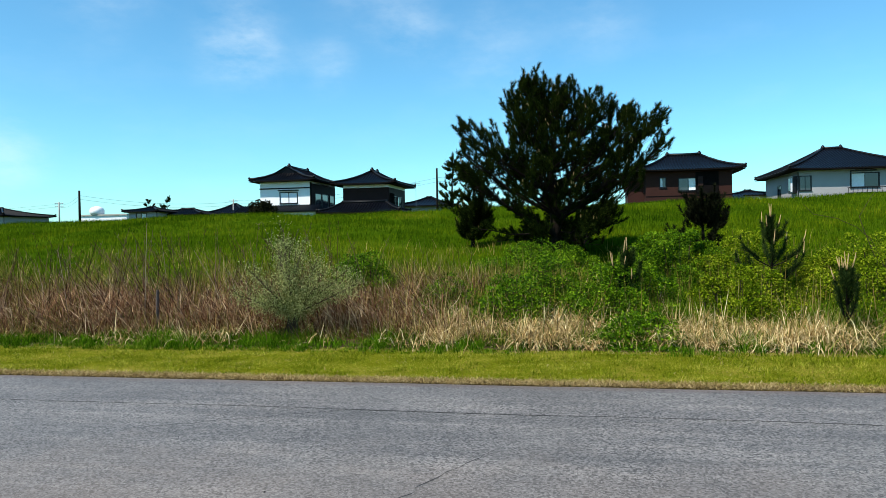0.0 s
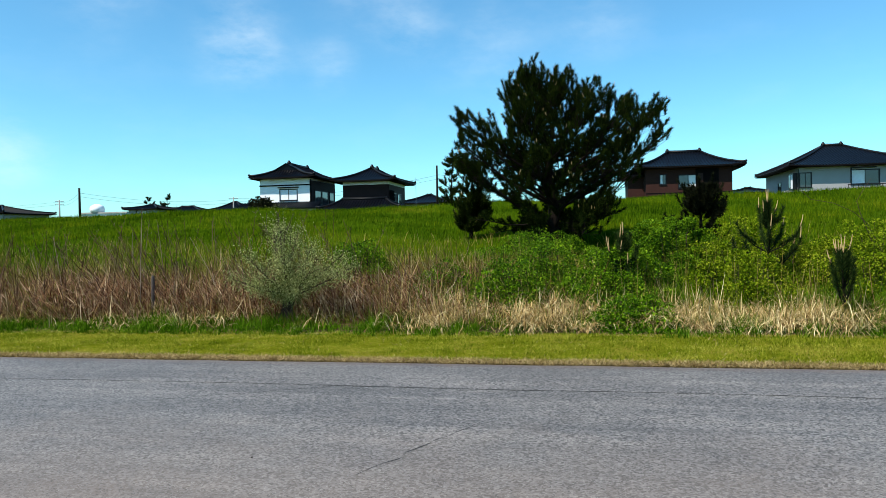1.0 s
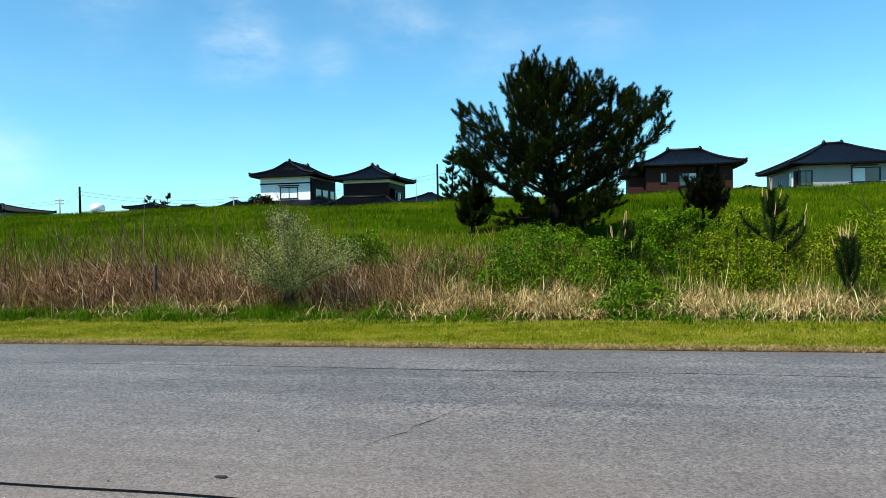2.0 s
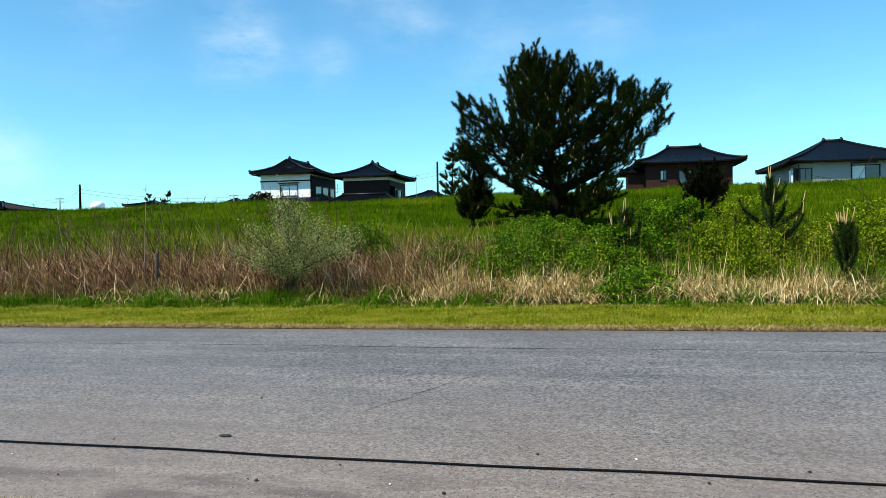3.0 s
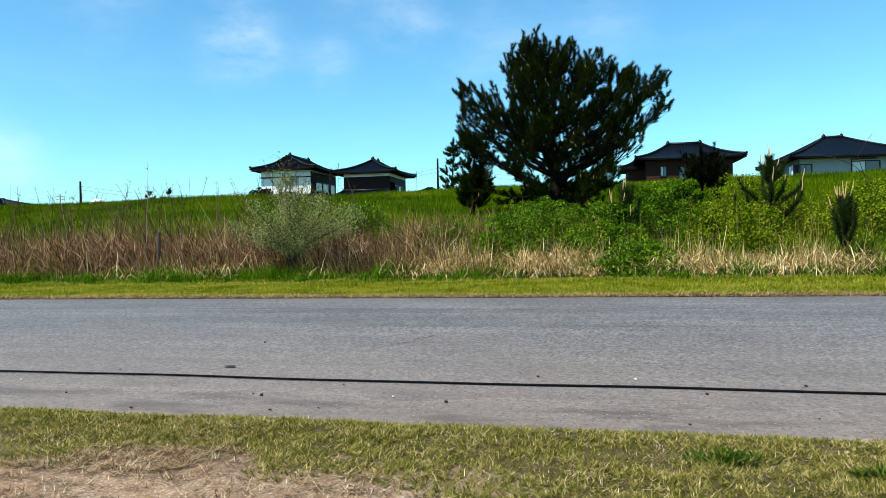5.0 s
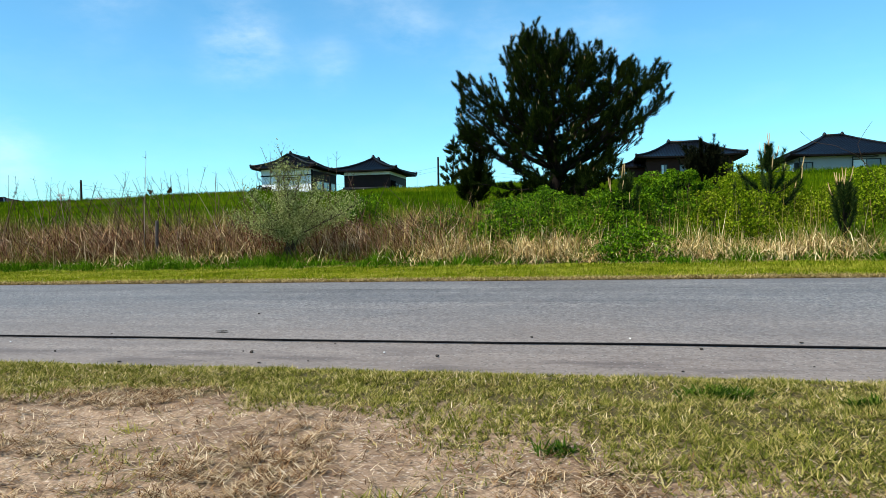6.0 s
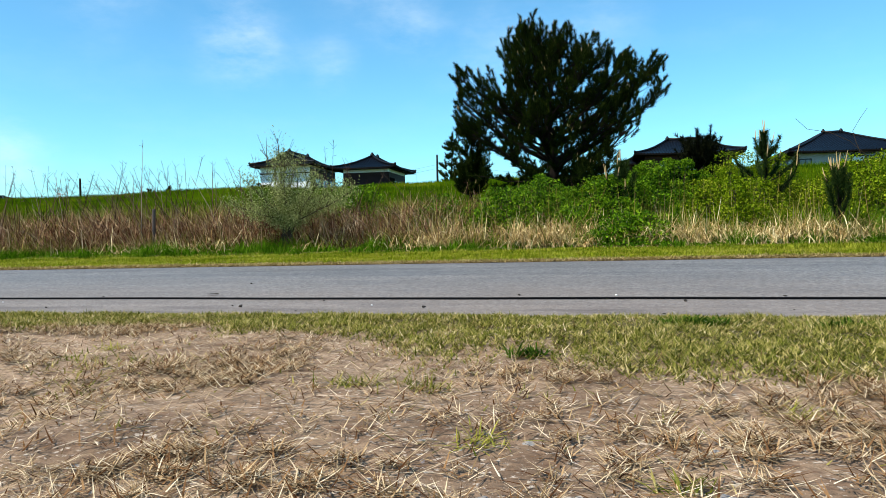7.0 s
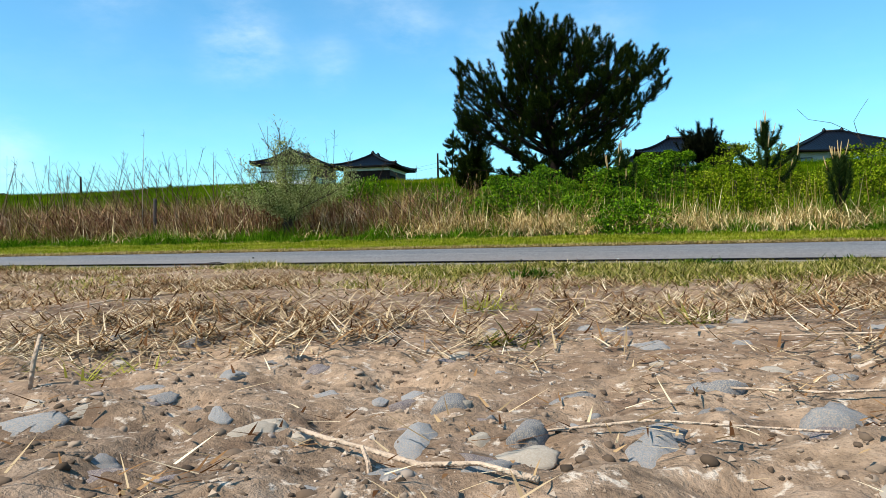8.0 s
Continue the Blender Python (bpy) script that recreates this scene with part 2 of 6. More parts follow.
colour = g.mix(fleck, colour, (0.56, 0.47, 0.38, 1))
# root mat under the grass by the asphalt, darkened to paint shade between blades
bounds = g.n("ShaderNodeSeparateXYZ", {0: g.n("ShaderNodeMapping", {"Vector": place, "Rotation": (0.0, 0.0, ANG)}).outputs[0]}).outputs[0]
brink = g.n("ShaderNodeMapRange", {0: bounds, 1: -0.6, 2: 0.8, 3: 2.32, 4: 1.6}, interpolation_type="SMOOTHSTEP").outputs[0]
root_shade = g.n("ShaderNodeMapRange", {0: g.math("SUBTRACT", g.math("ADD", inner, g.math("MULTIPLY", g.math("SUBTRACT", g.noise(place, 5.0, 5.0, 0.6), 0.5), 0.8)), brink), 1: 0.0, 2: 0.22, 3: 0.0, 4: 0.9}).outputs[0]
beyond = g.n("ShaderNodeMapRange", {0: inner, 1: 6.0, 2: 6.5, 3: 1.0, 4: 0.25}).outputs[0]
root_shade = g.math("MULTIPLY", root_shade, beyond)
colour = g.mix(root_shade, colour, g.ramp(g.noise(place, 90.0, 4.0, 0.7), [(0.35, (0.016, 0.015, 0.004)), (0.5, (0.055, 0.05, 0.014)), (0.68, (0.16, 0.125, 0.05))]))
SOIL = finish(m, g, colour, 0.95, g.math("ADD", g.math("ADD", g.math("MULTIPLY", b, 0.7), g.math("MULTIPLY", c, 0.6)), g.math("MULTIPLY", e, 0.2)), 0.9, 0.008, spec=0.1)


def turf(name, lo, mid, hi, scale):
    m, g = material(name)
    place = g.n("ShaderNodeTexCoord").outputs["Object"]
    a, b = g.noise(place, scale, 5.0), g.noise(place, scale * 22, 5.0, 0.7)
    fac = g.math("ADD", g.math("MULTIPLY", a, 0.5), g.math("MULTIPLY", b, 0.5))
    return finish(m, g, g.ramp(fac, [(0.3, lo), (0.5, mid), (0.7, hi)]), 0.95, b, 0.8, 0.05, spec=0.0)


LAWN_SOIL = turf("mown_turf", (0.05, 0.065, 0.003), (0.13, 0.14, 0.008), (0.28, 0.22, 0.04), 1.4)
# brown thatch earth, dark enough to paint the shadow under the dry stalks
THATCH_SHADE_SOIL = turf("thatch_and_shade_earth", (0.025, 0.02, 0.008), (0.06, 0.045, 0.02), (0.12, 0.09, 0.04), 1.0)
SLOPE_SOIL = turf("slope_turf", (0.012, 0.03, 0.001), (0.035, 0.07, 0.002), (0.08, 0.11, 0.006), 0.5)

# worn asphalt: pale aggregate in dark binder, wheel streaks along the road, dust by the near edge
m, g = material("worn_asphalt")
place = g.n("ShaderNodeTexCoord").outputs["Object"]
turned = g.n("ShaderNodeMapping", {"Vector": place, "Rotation": (0.0, 0.0, ANG)}).outputs[0]
along = g.n("ShaderNodeMapping", {"Vector": turned, "Scale": (0.16, 1.7, 1.0)}).outputs[0]
across = g.n("ShaderNodeSeparateXYZ", {0: turned}).outputs[1]
streak = g.noise(along, 1.6, 4.0, 0.6)
stain = g.noise(turned, 0.7, 5.0, 0.6)
grain = g.n("ShaderNodeTexVoronoi", {"Vector": turned, "Scale": 64.0}).outputs["Color"]
grit = g.noise(turned, 210.0, 3.0, 0.7)
body = g.math("ADD", g.math("MULTIPLY", streak, 0.55), g.math("MULTIPLY", stain, 0.45))
fine_streak = g.noise(g.n("ShaderNodeMapping", {"Vector": turned, "Scale": (0.22, 5.5, 1.0)}).outputs[0], 1.3, 5.0, 0.62)
mottle = g.noise(turned, 48.0, 4.0, 0.7)
body = g.math("ADD", g.math("ADD", g.math("MULTIPLY", body, 0.5), g.math("MULTIPLY", fine_streak, 0.18)), g.math("MULTIPLY", mottle, 0.32))
colour = g.ramp(body, [(0.38, (0.066, 0.062, 0.06)), (0.5, (0.112, 0.105, 0.1)), (0.61, (0.178, 0.164, 0.151))])
scuff = g.n("ShaderNodeMapRange", {0: g.noise(g.n("ShaderNodeMapping", {"Vector": turned, "Rotation": (0.0, 0.0, -0.55), "Scale": (0.5, 2.2, 1.0)}).outputs[0], 1.15, 5.0, 0.6), 1: 0.57, 2: 0.68, 3: 0.0, 4: 0.3}).outputs[0]
colour = g.mix(scuff, colour, (0.2, 0.178, 0.16, 1))
speck = g.n("ShaderNodeMapRange", {0: g.n("ShaderNodeSeparateColor", {0: grain}).outputs[0], 1: 0.0, 2: 1.0, 3: 0.22, 4: 1.85}).outputs[0]
colour = g.mix(1.0, colour, g.n("ShaderNodeCombineXYZ", {0: speck, 1: speck, 2: speck}).outputs[0], "MULTIPLY")
edge = g.math("ADD", across, g.math("MULTIPLY", g.math("SUBTRACT", g.noise(turned, 1.3, 6.0, 0.65), 0.5), 2.6))
dusty = g.n("ShaderNodeMapRange", {0: edge, 1: 6.2, 2: 3.3, 3: 0.0, 4: 0.62}).outputs[0]
colour = g.mix(dusty, colour, (0.2, 0.152, 0.118, 1))
rim = g.n("ShaderNodeMapRange", {0: g.math("ADD", across, g.math("MULTIPLY", g.noise(turned, 6.0, 4.0), 0.3)), 1: 8.7, 2: 9.0, 3: 0.0, 4: 0.6}).outputs[0]
colour = g.mix(rim, colour, (0.13, 0.078, 0.052, 1))
oil = g.n("ShaderNodeMapRange", {0: g.noise(g.n("ShaderNodeMapping", {"Vector": turned, "Scale": (0.8, 2.6, 1.0), "Location": (3.1, 0.7, 0.0)}).outputs[0], 1.5, 4.0, 0.6), 1: 0.64, 2: 0.74, 3: 0.0, 4: 0.5}).outputs[0]
colour = g.mix(oil, colour, (0.06, 0.048, 0.042, 1))
smudge = g.math("MULTIPLY", g.n("ShaderNodeMapRange", {0: across, 1: 3.75, 2: 3.3, 3: 0.0, 4: 0.75}).outputs[0], g.n("ShaderNodeMapRange", {0: g.noise(g.n("ShaderNodeMapping", {"Vector": turned, "Scale": (0.7, 2.4, 1.0)}).outputs[0], 2.2, 4.0, 0.6), 1: 0.47, 2: 0.62}).outputs[0])
colour = g.mix(smudge, colour, (0.075, 0.055, 0.045, 1))
# pale aggregate chips, with quartz glints put into their colour
chip = g.n("ShaderNodeTexVoronoi", {"Vector": turned, "Scale": 62.0})
chip_pick = g.n("ShaderNodeSeparateColor", {0: chip.outputs["Color"]})
pale = g.math("MULTIPLY", g.math("LESS_THAN", chip.outputs["Distance"], 0.26), g.math("GREATER_THAN", chip_pick.outputs[0], 0.8))
colour = g.mix(g.math("MULTIPLY", pale, 0.6), colour, (0.34, 0.32, 0.3, 1))
pit = g.math("MULTIPLY", g.math("LESS_THAN", chip.outputs["Distance"], 0.34), g.math("GREATER_THAN", chip_pick.outputs[1], 0.78))
colour = g.mix(g.math("MULTIPLY", pit, 0.75), colour, (0.03, 0.027, 0.025, 1))
ASPHALT = finish(m, g, colour, 0.68, g.math("ADD", g.math("MULTIPLY", grit, 0.5), g.n("ShaderNodeSeparateColor", {0: grain}).outputs[1]), 0.5, 0.005, spec=0.6)
TAR = plain("tar_joint", (0.03, 0.03, 0.031), 0.3, 8.0, 0.8)

# ---- shapes ----
rng = np.random.default_rng(7)


def unit_rows(a):
    return a / (np.linalg.norm(a, axis=-1, keepdims=True) + 1e-9)


def raw_mesh(name, verts, loops, sizes, mat, smooth=False):
    """A mesh straight from arrays of places, corner indices and face sizes."""
    me = bpy.data.meshes.new(name)
    me.vertices.add(len(verts))
    me.vertices.foreach_set("co", np.ascontiguousarray(verts, dtype=np.float32).ravel())
    me.loops.add(len(loops))
    me.loops.foreach_set("vertex_index", np.ascontiguousarray(loops, dtype=np.int32))
    sizes = np.asarray(sizes, dtype=np.int32)
    me.polygons.add(len(sizes))
    me.polygons.foreach_set("loop_start", np.concatenate(([0], np.cumsum(sizes)[:-1])).astype(np.int32))
    me.polygons.foreach_set("loop_total", sizes)
    me.polygons.foreach_set("use_smooth", np.full(len(sizes), smooth, dtype=bool))
    for mt in (mat if isinstance(mat, (list, tuple)) else [mat]):
        me.materials.append(mt)
    me.update(calc_edges=True)
    me.validate()
    return me


class Pile:
    """Gathers many small pieces that become one mesh."""

    def __init__(self):
        self.v, self.l, self.s, self.n = [], [], [], 0

    def add(self, verts, loops, sizes):
        self.v.append(np.asarray(verts, dtype=np.float64).reshape(-1, 3))
        self.l.append(np.asarray(loops, dtype=np.int64).ravel() + self.n)
        self.s.append(np.asarray(sizes).ravel())
        self.n += len(self.v[-1])

    def ribbons(self, p, az, lean, length, width, k=2, curl=0.6):
        """Tapered blades: foot, heading, lean from upright, length, width and how far each bends over."""
        n = len(p)
        if n == 0:
            return
        az, lean, length, width, curl = (np.broadcast_to(np.asarray(a, dtype=float), (n,)) for a in (az, lean, length, width, curl))
        d = np.stack([np.cos(az), np.sin(az), np.zeros(n)], 1)
        side = np.stack([-np.sin(az), np.cos(az), np.zeros(n)], 1)
        at, rows = np.array(p, dtype=float), []
        for j in range(k):
            w = width * (1 - 0.75 * (j / k) ** 1.5) / 2
            rows += [at - side * w[:, None], at + side * w[:, None]]
            th = lean + curl * (j + 0.5) / k
            at = at + (length / k)[:, None] * (np.sin(th)[:, None] * d + np.cos(th)[:, None] * np.array([0, 0, 1.0]))
        rows.append(at)
        m = 2 * k + 1
        v = np.stack(rows, 1).reshape(-1, 3)
        tmpl = [i for j in range(k - 1) for i in (2 * j, 2 * j + 1, 2 * j + 3, 2 * j + 2)] + [2 * k - 2, 2 * k - 1, 2 * k]
        self.add(v, np.arange(n)[:, None] * m + np.array(tmpl)[None], np.tile([4] * (k - 1) + [3], n))

    def leaves(self, p, size, up=0.4, slim=0.42):
        """Folded pointed leaves, turned every way."""
        n = len(p)
        size = np.broadcast_to(np.asarray(size, dtype=float), (n,))[:, None]
        d = rng.normal(size=(n, 3))
        d /= np.linalg.norm(d, axis=1)[:, None]
        nrm = rng.normal(size=(n, 3)) + np.array([0, 0, up * 3])
        side = np.cross(d, nrm)
        side /= np.linalg.norm(side, axis=1)[:, None] + 1e-9
        lift = np.cross(side, d) * size * 0.12
        v = np.stack([p, p + d * size * 0.45 + side * size * slim + lift, p + d * size, p + d * size * 0.45 - side * size * slim + lift], 1)
        self.add(v, np.arange(n)[:, None] * 4 + np.array([0, 1, 2, 0, 2, 3])[None], np.tile([3, 3], n))

    def needles(self, p, d, length, width):
        """Single slim needles from p along d."""
        n = len(p)
        side = np.cross(d, rng.normal(size=(n, 3)))
        side /= np.linalg.norm(side, axis=1)[:, None] + 1e-9
        w = np.broadcast_to(np.asarray(width, dtype=float), (n,))[:, None] / 2
        ln = np.broadcast_to(np.asarray(length, dtype=float), (n,))[:, None]
        v = np.stack([p - side * w, p + side * w, p + d * ln], 1)
        self.add(v, np.arange(3 * n), np.full(n, 3))

    def crumbs(self, p, size):
        """Irregular little lumps of eight faces, turned every way."""
        n = len(p)
        a = unit_rows(rng.normal(size=(n, 3)))
        b = unit_rows(np.cross(a, rng.normal(size=(n, 3))))
        c = np.cross(a, b)
        ax = np.stack([a, -a, b, -b, c, -c], 1)
        v = p[:, None, :] + ax * size[:, None, None] * rng.uniform(0.5, 1.2, (n, 6, 1))
        f = np.array([0, 2, 4, 2, 1, 4, 1, 3, 4, 3, 0, 4, 2, 0, 5, 1, 2, 5, 3, 1, 5, 0, 3, 5])
        self.add(v, np.arange(n)[:, None] * 6 + f[None], np.full(n * 8, 3))

    def lumps(self, p, size):
        """Rounded uneven clods, each of its own shape."""
        bm = bmesh.new()
        bmesh.ops.create_icosphere(bm, subdivisions=2, radius=1.0)
        base = np.array([tuple(w.co) for w in bm.verts])
        face = np.array([[w.index for w in f.verts] for f in bm.faces])
        bm.free()
        n = len(p)
        form = np.ones((n, len(base)))
        for k in range(7):
            d = unit_rows(rng.normal(size=(n, 3)))
            form = np.minimum(form, rng.uniform(0.5, 0.95, (n, 1)) / np.clip(d @ base.T, 0.05, None))
        form = form * rng.uniform(0.8, 1.15, form.shape)
        axes = rng.uniform(0.6, 1.35, (n, 1, 3)) * np.array([1, 1, 0.7])
        v = p[:, None, :] + base[None] * form[:, :, None] * axes * size[:, None, None]
        self.add(v, np.arange(n)[:, None] * len(base) + face.ravel()[None], np.full(n * len(face), 3))

    def tube(self, pts, radii, sides=6):
        pts = [Vector(q) for q in pts]
        rings = []
        for i, q in enumerate(pts):
            t = (pts[min(i + 1, len(pts) - 1)] - pts[max(i - 1, 0)]).normalized()
            a = t.cross(Vector((0.31, 0.2, 0.93)) if abs(t.z) < 0.9 else Vector((1, 0.1, 0))).normalized()
            b = t.cross(a)
            rings.append([q + (a * math.cos(x) + b * math.sin(x)) * radii[i] for x in (2 * math.pi * s / sides for s in range(sides))])
        v = [c for r in rings for c in r]
        loops = []
        for i in range(len(pts) - 1):
            for s in range(sides):
                loops += [i * sides + s, i * sides + (s + 1) % sides, (i + 1) * sides + (s + 1) % sides, (i + 1) * sides + s]
        sizes = [4] * (sides * (len(pts) - 1)) + [sides, sides]
        loops += list(range(sides))[::-1] + [(len(pts) - 1) * sides + s for s in range(sides)]
        self.add([tuple(c) for c in v], loops, sizes)

    def box(self, x0, x1, y0, y1, z0, z1):
        v = [(x, y, z) for z in (z0, z1) for y in (y0, y1) for x in (x0, x1)]
        self.add(v, [0, 2, 3, 1, 4, 5, 7, 6, 0, 1, 5, 4, 2, 6, 7, 3, 0, 4, 6, 2, 1, 3, 7, 5], [4] * 6)

    def mesh(self, name, mat, smooth=False):
        return raw_mesh(name, np.concatenate(self.v), np.concatenate(self.l), np.concatenate(self.s), mat, smooth)


def thing(name, label, category, at=(0, 0, 0), turn=0.0, group="", kind=""):
    ob = new(name)
    ob.matrix_world = pose(*at, 0, 0, turn)
    return tagged(ob, label, category, group, kind)


def part(name, pile, mat, parent, label="", smooth=False, at=None):
    me = pile.mesh(name, mat, smooth) if isinstance(pile, Pile) else pile
    ob = new(name, me)
    ob.parent = parent
    if at is not None:
        ob.matrix_basis = at
    if label:
        ob["label"] = label
    return ob


def stuff(name, pile, mat, label, category):
    return tagged(new(name, pile.mesh(name, mat)), label, category, kind="stuff")


# ---- plan: u runs along the road, v away across it ----
def xy(u, v):
    return u * CA + v * SA, -u * SA + v * CA


def uv(x, y):
    return x * CA - y * SA, x * SA + y * CA


LATT = np.random.default_rng(3).random((256, 256))


def wave(x, y, s):
    """Smooth noise, 0 to 1, with bumps s metres apart."""
    x, y = np.asarray(x) / s + 1000.0, np.asarray(y) / s + 1000.0
    i, j = np.floor(x).astype(int), np.floor(y).astype(int)
    a, b = x - i, y - j
    a, b = a * a * (3 - 2 * a), b * b * (3 - 2 * b)
    f = lambda di, dj: LATT[(i + di) % 256, (j + dj) % 256]
    return (f(0, 0) * (1 - a) + f(1, 0) * a) * (1 - b) + (f(0, 1) * (1 - a) + f(1, 1) * a) * b


ROAD_NEAR, ROAD_FAR = 3.0, 8.82
VK = [-3000, -50, 0, 2.2, 2.85, 2.98, 3.04, 8.78, 8.84, 9.3, 10.2, 10.9, 13, 17, 21, 27, 33, 38, 42, 60, 400, 3000]
ZK = [0.0, 0.04, 0.04, 0.04, 0.02, 0.0, -0.06, -0.06, -0.002, 0.035, 0.1, 0.14, 0.32, 0.8, 1.22, 1.93, 2.75, 3.38, 3.42, 3.2, 3.0, 0.0]


def fall(u, v):
    """The road tips a little away from the near side and down along its run."""
    u, v = np.asarray(u, dtype=float), np.asarray(v, dtype=float)
    return (-0.018 + 0.0045 * np.clip(u, -11, 6)) * np.clip((v - 3) / 5.8, 0, 1) * np.clip((16 - v) / 5, 0, 1)


def ground(u, v):
    u, v = np.asarray(u, dtype=float), np.asarray(v, dtype=float)
    z = np.interp(v, VK, ZK) + fall(u, v)
    far = np.clip((v - 12) / 26, 0, 1)
    z = z + 0.008 * np.clip(u, -60, 60) * far * np.clip((300 - v) / 200, 0, 1)
    z = z + (wave(u, v, 5.0) - 0.5) * 0.25 * np.clip((v - 12) / 6, 0, 1) * np.clip((200 - v) / 100, 0, 1)
    near = np.clip((2.9 - v) / 0.4, 0, 1) * np.clip((v + 20) / 10, 0, 1)
    z = z + near * ((wave(u, v, 0.45) - 0.5) * 0.028 + (wave(u + 9, v, 0.13) - 0.5) * 0.014)
    close = near * np.clip((0.96 - v) / 0.08, 0, 1)
    z = z + close * ((wave(u, v + 5, 0.045) - 0.5) * 0.009 + (wave(u + 3, v, 0.022) - 0.5) * 0.007 + (wave(u, v + 2, 0.012) - 0.5) * 0.005 - 0.008 * np.clip(wave(u + 11, v, 0.03) * 2.6 - 1.5, 0, 1))
    return z


def on_ground(u, v, lift=0.0):
    x, y = xy(u, v)
    return np.stack([x, y, ground(u, v) + lift], 1)


def sow(n, u0, u1, v0, v1, keep=None, reach=0.78, margin=1.2):
    """Random feet inside a stretch of the plan, within the wedge that the walk looks over."""
    u, v = rng.uniform(u0, u1, n), rng.uniform(v0, v1, n)
    x, y = xy(u, v)
    ok = np.abs(x) < reach * y + margin
    if keep is not None:
        ok &= rng.random(n) < keep(u, v)
    return u[ok], v[ok]


def steps(a, b, s):
    return list(np.arange(a, b - 1e-6, s))


def outward(a, b, first, grow=1.5):
    out, s, q = [], first, a
    while abs(q - a) < abs(b - a):
        out.append(q)
        q, s = q + math.copysign(s, b - a), s * grow
    return out + [b]


def build_ground():
    us = sorted(set(np.round(outward(-30, -3000, 1.0)[::-1] + steps(-30, -3.5, 0.5)[1:] + steps(-3.5, -2.2, 0.08) + steps(-2.2, -0.6, 0.03) + steps(-0.6, 0.7, 0.006) + steps(0.7, 1.8, 0.03) + steps(1.8, 3.5, 0.08) + steps(3.5, 30, 0.5) + outward(30, 3000, 1.0), 3)))
    vs = sorted(set(np.round(outward(0, -3000, 0.3)[::-1] + [0.1, 0.2, 0.3] + steps(0.42, 0.95, 0.0065) + steps(0.96, 3.1, 0.026) + [2.98, 3.04] + steps(3.1, 8, 1.0) + steps(8, 9.4, 0.06) + steps(9.4, 14, 0.25) + steps(14, 45, 0.6) + outward(45, 3000, 1.0), 3)))
    uu, vv = np.meshgrid(us, vs)
    x, y = xy(uu.ravel(), vv.ravel())
    verts = np.stack([x, y, ground(uu.ravel(), vv.ravel())], 1)
    nu, nv = len(us), len(vs)
    i, j = np.meshgrid(np.arange(nu - 1), np.arange(nv - 1))
    a = (j * nu + i).ravel()
    loops = np.stack([a, a + 1, a + nu + 1, a + nu], 1)
    me = raw_mesh("ground", verts, loops.ravel(), np.full(len(a), 4), [SOIL, LAWN_SOIL, SLOPE_SOIL, THATCH_SHADE_SOIL], True)
    mid = np.array(vs)[j.ravel()] + 0.01
    me.polygons.foreach_set("material_index", np.where(mid < 6, 0, np.where(mid < 8.98, 3, np.where(mid < 10.6, 1, np.where(mid < 15.5, 3, 2)))).astype(np.int32))
    tagged(new("ground", me), "sandy roadside earth, mown verge and grassy slope", "ground", kind="structure")


build_ground()


def build_road():
    us = sorted(set(outward(-12, -400, 1.0)[::-1] + steps(-12, 12, 0.25) + outward(12, 400, 1.0)))
    p = Pile()
    prof = []
    for u in us:
        wob_n = (float(wave(u, 3, 0.5)) - 0.5) * 0.08 + (float(wave(u, 9, 2.2)) - 0.5) * 0.12
        wob_f = (float(wave(u, 40, 0.6)) - 0.5) * 0.06
        a, b = ROAD_NEAR + wob_n, ROAD_FAR + wob_f
        row = [(a - 0.02, -0.06), (a, -0.006), (a + 0.03, 0.0), (4.5, 0.004), (6.0, 0.006), (7.6, 0.004), (b - 0.03, 0.002), (b, -0.006), (b + 0.02, -0.07)]
        prof.append([(*xy(u, v), z + float(fall(u, v))) for v, z in row])
    k = len(prof[0])
    loops = []
    for i in range(len(us) - 1):
        for j in range(k - 1):
            loops += [i * k + j, (i + 1) * k + j, (i + 1) * k + j + 1, i * k + j + 1]
    p.add([q for r in prof for q in r], loops, [4] * (len(loops) // 4))
    road = tagged(new("road", p.mesh("road", ASPHALT, True)), "worn grey asphalt road, dusty along one edge", "road", kind="structure")

    def crack(points, width, name="crack"):
        c, v, loops = Pile(), [], []
        for i, (u, w) in enumerate(points):
            h = float(np.interp(w, [3.03, 4.5, 6, 7.6, 8.8], [0, 0.004, 0.006, 0.004, 0.002])) + 0.003 + float(fall(u, w))
            s = width * (0.5 + random.random())
            v += [(*xy(u, w - s / 2), h), (*xy(u, w + s / 2), h)]
            if i:
                loops += [2 * i - 2, 2 * i, 2 * i + 1, 2 * i - 1]
        c.add(v, loops, [4] * (len(points) - 1))
        part(name, c, TAR, road, "thin dark crack in the asphalt")

    crack([(u, 7.4 + 0.02 * math.sin(u * 1.3) + random.uniform(-0.008, 0.008)) for u in np.arange(-9, 9, 0.12)], 0.016)
    crack([(-2.6 - 0.16 * i + random.uniform(-0.05, 0.05), 7.37 - 0.09 * i) for i in range(12)], 0.008)
    crack([(-0.75 - 0.05 * i + random.uniform(-0.03, 0.03), 6.3 - 0.12 * i) for i in range(14)], 0.013)
    crack([(-3.8 + 0.02 * i + random.uniform(-0.03, 0.03), 6.6 - 0.1 * i) for i in range(8)], 0.006)
    crack([(0.2 + 0.06 * i + random.uniform(-0.02, 0.02), 7.5 - 0.06 * i) for i in range(9)], 0.005)


build_road()


